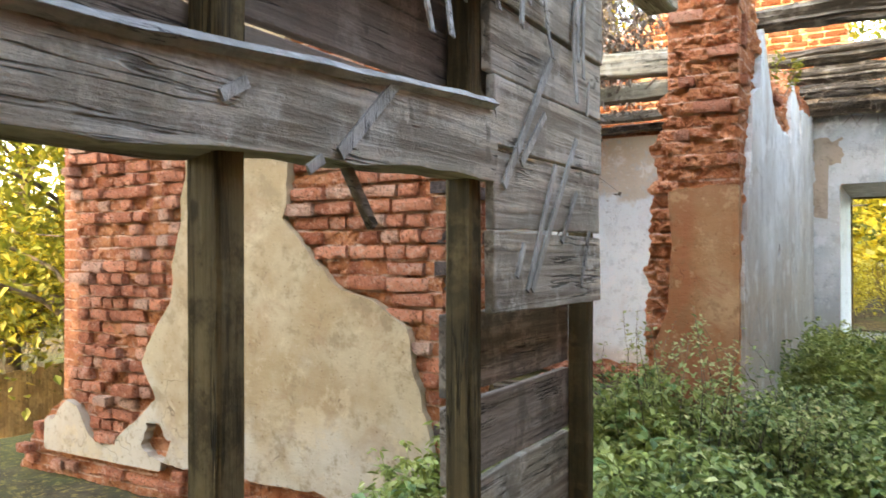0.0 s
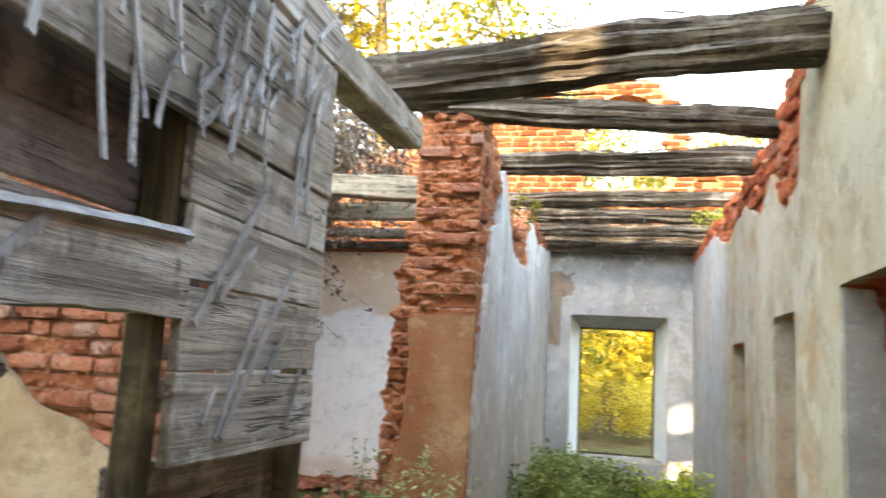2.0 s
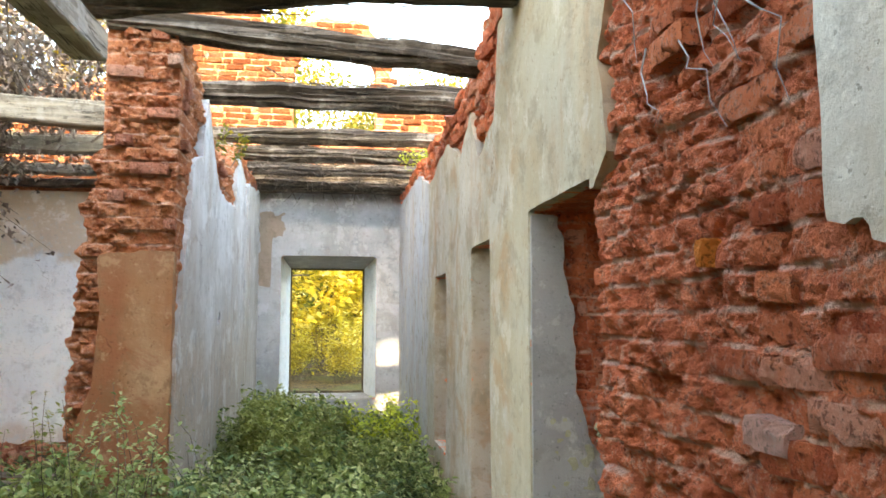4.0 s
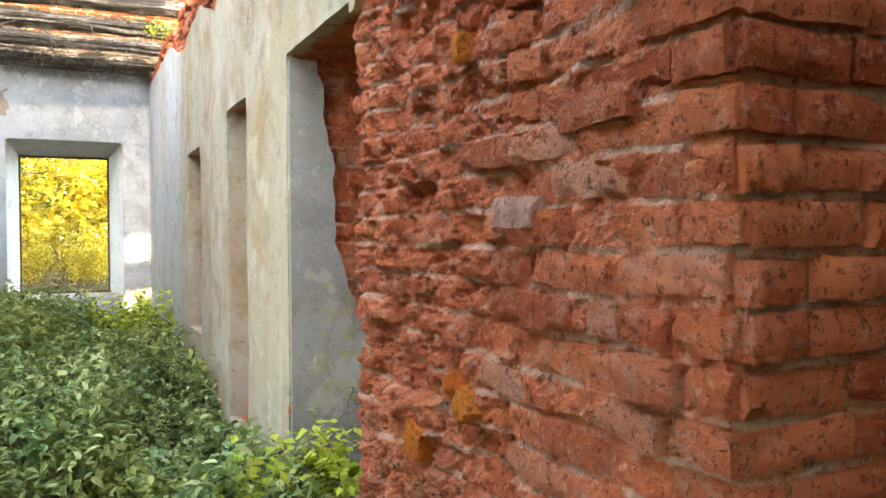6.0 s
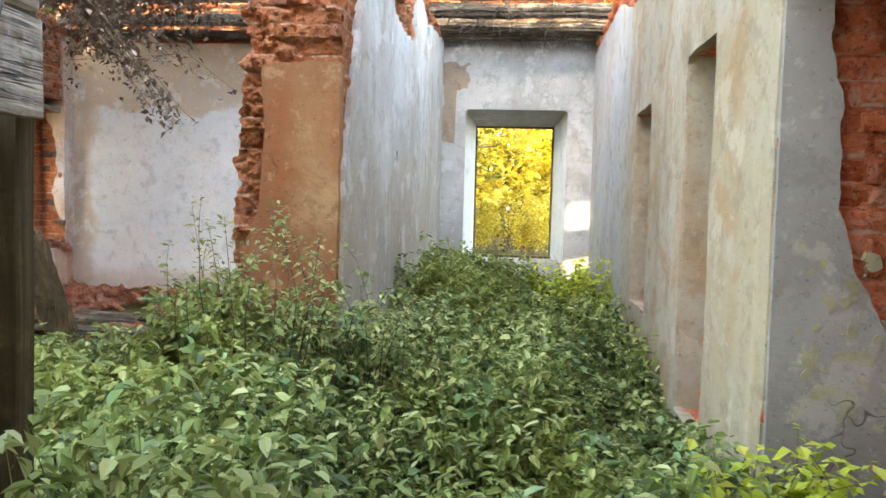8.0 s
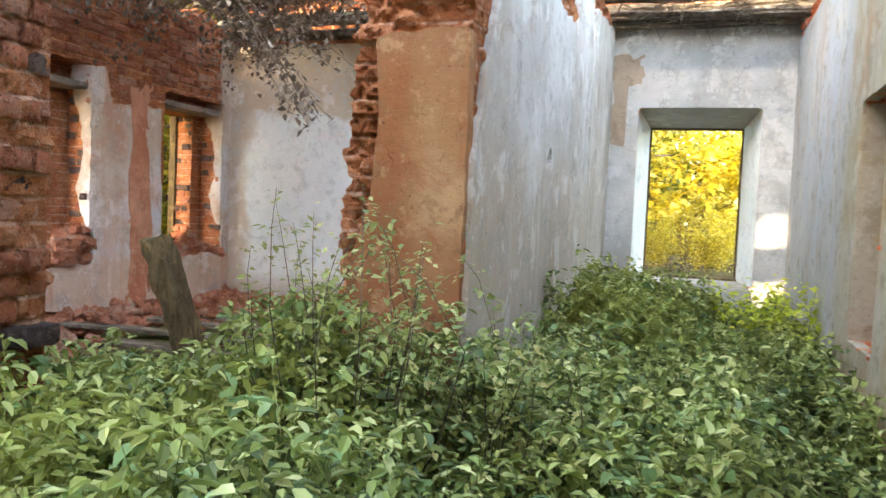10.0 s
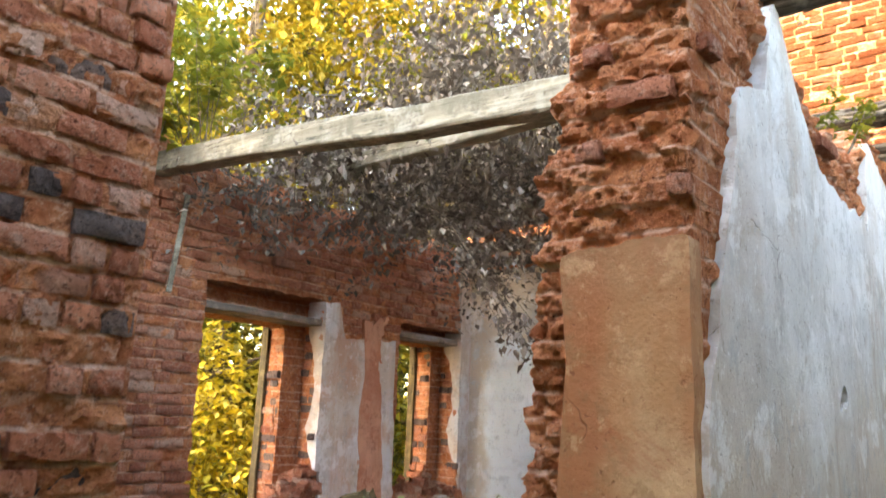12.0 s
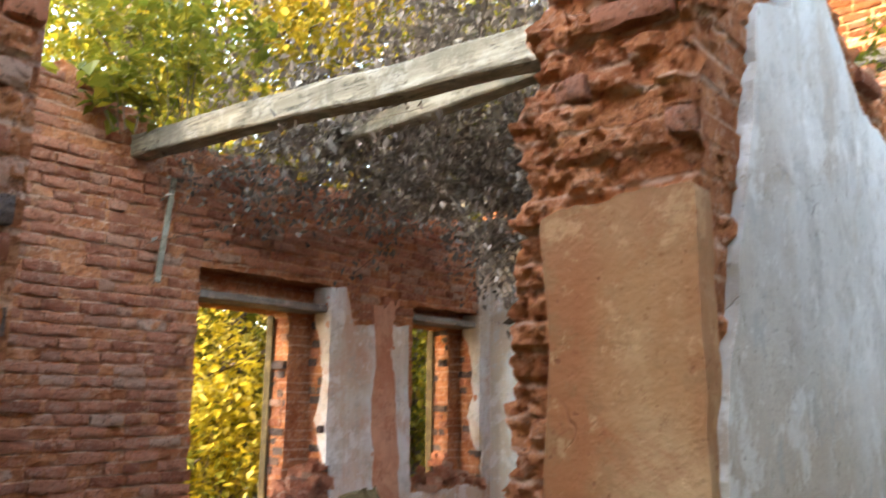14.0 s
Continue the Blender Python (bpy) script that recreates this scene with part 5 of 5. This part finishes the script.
for k in range(9):
    x, y = -4.3 + 0.32 * k, 7.9 + 0.75 * math.sin(k * 2.4)
    t = thing("fallen_board", (x, y, -0.1), "rotten grey floor board lying in the rubble", "board", "fallen boards")
    part("board", bm_box((rr.uniform(1.2, 2.2), 0.16, 0.035), (x, y, -0.055 + 0.012 * k), m=pose(0, 0, 0, rr.uniform(-2, 2), rr.uniform(-3, 3), rr.uniform(-25, 25)), bevel=0.004, wobble=0.012, cuts=8, seed=k), FLOORWOOD, t)
slat = thing("hanging_slat", (-5.5, 6.5, 3.1), "pale thin slat hanging on the brick wall", "slat")
part("slat", bm_box((0.018, 0.045, 0.85), (-5.53, 6.47, 2.73), m=pose(0, 0, 0, -5, 0, 0), bevel=0.002), PALEWOOD, slat)
tw, tr_ = [], []
for k in range(420):
    if k < 260:
        p = Vector((rr.uniform(-0.7, 1.15), rr.uniform(9.2, 10.6), rr.uniform(3.28, 3.5)))
        d_ = Vector((rr.gauss(0, 1), rr.gauss(0, 0.3), rr.gauss(-0.25, 0.2)))
    elif k < 340:
        p = Vector((rr.uniform(-5.4, -1.3), rr.uniform(10.0, 10.6), rr.uniform(3.25, 3.5)))
        d_ = Vector((rr.gauss(0, 1), rr.gauss(0, 0.3), rr.gauss(-0.2, 0.2)))
    else:
        y = rr.choice((4.0, 5.32, 6.32, 8.5))
        p = Vector((rr.uniform(-0.9, 1.1), y + rr.gauss(0, 0.08), 3.3 + rr.gauss(0.08, 0.05)))
        d_ = Vector((rr.gauss(0, 1), rr.gauss(0, 0.35), rr.gauss(-0.05, 0.25)))
    ln = rr.uniform(0.1, 0.4)
    d_ = d_.normalized() * ln
    tw.append([p, p + d_ * 0.5 + Vector((0, 0, rr.gauss(0, 0.02))), p + d_ + Vector((0, 0, -0.05 * rr.random()))])
    tr_.append(rr.uniform(0.003, 0.009))
for a, b, r in (((-0.9, 3.98, 3.12), (1.15, 4.02, 3.34), 0.14), ((-0.7, 5.35, 3.45), (1.15, 5.3, 3.3), 0.09), ((-0.7, 6.35, 3.32), (1.15, 6.3, 3.31), 0.1), ((-0.7, 8.55, 3.52), (1.15, 8.45, 3.5), 0.085), ((-0.7, 9.45, 3.52), (1.15, 9.4, 3.5), 0.09)):
    a, b = Vector(a), Vector(b)
    for k in range(60):
        s, t = rr.uniform(0.02, 0.9), rr.uniform(0, 6.28)
        ln = rr.uniform(0.12, 0.5) / (b - a).length
        off = Vector((0, math.cos(t), math.sin(t))) * r * rr.uniform(0.93, 1.06)
        p, q = a.lerp(b, s) + off, a.lerp(b, min(1.0, s + ln)) + off * rr.uniform(0.9, 1.25)
        tw.append([p, p.lerp(q, 0.5), q])
        tr_.append(rr.uniform(0.004, 0.011))
tagged(new("twig_litter", mesh_of("twig_litter", *tubes(tw, tr_, 4), LOGWOOD)), "splinters, straw and twigs strewn over the ceiling logs", "litter", kind="stuff")
roots, rr2 = [], []
for k in range(16):
    u, v = rr.uniform(1.5, 2.7), rr.uniform(2.3, 3.3)
    path = []
    for i in range(6):
        path.append(R.at(u, v, 0.03 + 0.02 * rr.random()))
        u += rr.gauss(-0.03, 0.05)
        v -= rr.uniform(0.02, 0.1)
    roots.append(path)
    rr2.append(0.003)
tagged(new("dry_roots", mesh_of("dry_roots", *tubes(roots, rr2, 4), LATHWOOD)), "thin dry roots hanging on the eroded brick", "roots", kind="stuff")

# ---- bricks, course by course ----
right_bricks = lambda u, v: min(right_top(u) - v, -in_niche(u, v) - 0.02, -right_plaster(u, v) - 0.03, -patch(u, v) - 0.04)
bricks(R, wall_right, lambda u, v: min(right_bricks(u, v), 2.2 - v, 1.93 - u + 0.5 * noise.noise(Vector((u * 7, v * 9, 4)))), (1.25, 3.05, -0.088, 3.7), seed=1, single=300, near=1.6, worn=0.02, lost=0.13, headers=0.42)
bricks(R, wall_right, lambda u, v: min(right_bricks(u, v), v - 2.2), (1.25, 2.9, -0.088, 3.7), seed=15, single=150, near=1.9, worn=0.03, lost=0.5)
bricks(R, wall_right, right_bricks, (3.05, 10.6, 2.376, 3.7), seed=2, single=150, near=4.8, worn=0.04, lost=0.3)
bricks(Plane((1.725, 0, 0), (0, 1, 0), (-1, 0, 0)), wall_right, lambda u, v: 1.0, (2.9, 3.9, 0.0, 2.1), seed=3, single=40, worn=0.02)
pillar_bricks = lambda u, v: min(-pillar_plaster(u, v) - 0.04, u - interp(v, P_LEFT) - 0.03, 3.45 - v)
bricks(PF, wall_left, pillar_bricks, (-1.42, -0.74, -0.088, 3.5), OLD_BRICK, seed=5, single=200, worn=0.04, length=0.24, lost=0.82)
left_bricks = lambda u, v: min(left_core(u, v) - 0.03, -left_plaster(u, v) - 0.03)
bricks(L, wall_left, left_bricks, (5.28, 10.6, 1.32, 3.5), OLD_BRICK, seed=6, single=250, near=5.6, worn=0.03, lost=0.8)
front_bricks = lambda u, v: min(front_core(u, v) - 0.03, -FP(u, v) - 0.03)
bricks(F, wall_front, lambda u, v: min(front_bricks(u, v), u + 3.6), (-3.6, -2.0, -0.088, 3.3), PALE_BRICK, seed=8, single=220, near=-2.6, worn=0.032, lost=0.14, headers=0.4)
bricks(F, wall_front, lambda u, v: min(front_bricks(u, v), -3.6 - u), (-5.9, -3.6, -0.088, 3.3), PALE_BRICK, seed=18, single=300, near=-4.3, worn=0.05, lost=0.2, headers=0.85, length=0.25)
tagged(joined("broken_end", mesh_of("broken_end", *skin(FE, lambda u, v: min(u - 3.64, 4.17 + 0.05 * fbm(v, 0, 4, 5.0) + 0.02 * noise.noise(Vector((1, math.floor(v / 0.088) * 3.3, 1))) - u, 3.3 - v), (3.62, 4.26, -0.2, 3.4), 0.02, -0.12, -0.002, rotten(0.022, 12.0)), OLD_ERODED), wall_front))
bricks(FE, wall_front, lambda u, v: 1.0, (3.62, 4.2, -0.088, 3.3), PALE_BRICK, seed=9, single=180, worn=0.032, soot_shade=0.13, lost=0.12, length=0.22, headers=0.6)
bricks(W, wall_west, lambda u, v: min(w_top(u) - v - 0.03, -w_open(u, v) - 0.06, -west_plaster(u, v) - 0.03), (4.3, 10.65, -0.176, 3.9), OLD_BRICK, seed=10, single=300, near=7.2, worn=0.024, lost=0.15)
bricks(U, upper_wall, lambda u, v: upper(u, v) - 0.04, (-6.0, 2.0, 3.256, 6.4), BRICK_SUN_DIMMED, seed=12, single=300, near=-1.0, worn=0.02)
LIMED = brick_material("lime_smeared_brick", (0.8, 0.38, 0.27), (0.86, 0.47, 0.36), (0.86, 0.5, 0.39))
# bright orange paints sun spots on the low bricks; the one at 1.73 is a stone
SUNLIT_ORANGE = brick_material("sunlit_orange_brick", (0.9, 0.2, 0.03), (0.97, 0.3, 0.06), (0.95, 0.28, 0.06))
for k, (u, v, d, sx, sz, tilt, turn, mt) in enumerate(((1.88, 1.31, 0.026, 0.7, 1.0, 2, 5, LIMED), (2.13, 0.83, 0.03, 0.4, 1.1, -28, 14, SUNLIT_ORANGE), (2.2, 0.87, 0.02, 0.3, 0.8, -20, 5, SUNLIT_ORANGE), (2.43, 0.67, 0.03, 0.45, 1.3, 12, -10, SUNLIT_ORANGE), (2.14, 1.73, 0.03, 0.34, 1.0, 6, 10, SUNLIT_ORANGE), (1.8, 1.1, 0.025, 1.15, 1.05, 1, 2, BRICK), (1.6, 1.5, 0.02, 1.0, 1.0, 0, 3, BRICK))):
    ob = new("brick", mesh_of("brick", *SHAPES[k], mt))
    ob.parent = wall_right
    ob.matrix_parent_inverse = wall_right.matrix_basis.inverted()
    ob.matrix_basis = Matrix.Translation(R.at(u, v, d)) @ Matrix((-R.u, R.n, Z)).transposed().to_4x4() @ pose(0, 0, 0, 0, tilt, turn) @ Matrix.Diagonal((sx, 1, sz, 1))
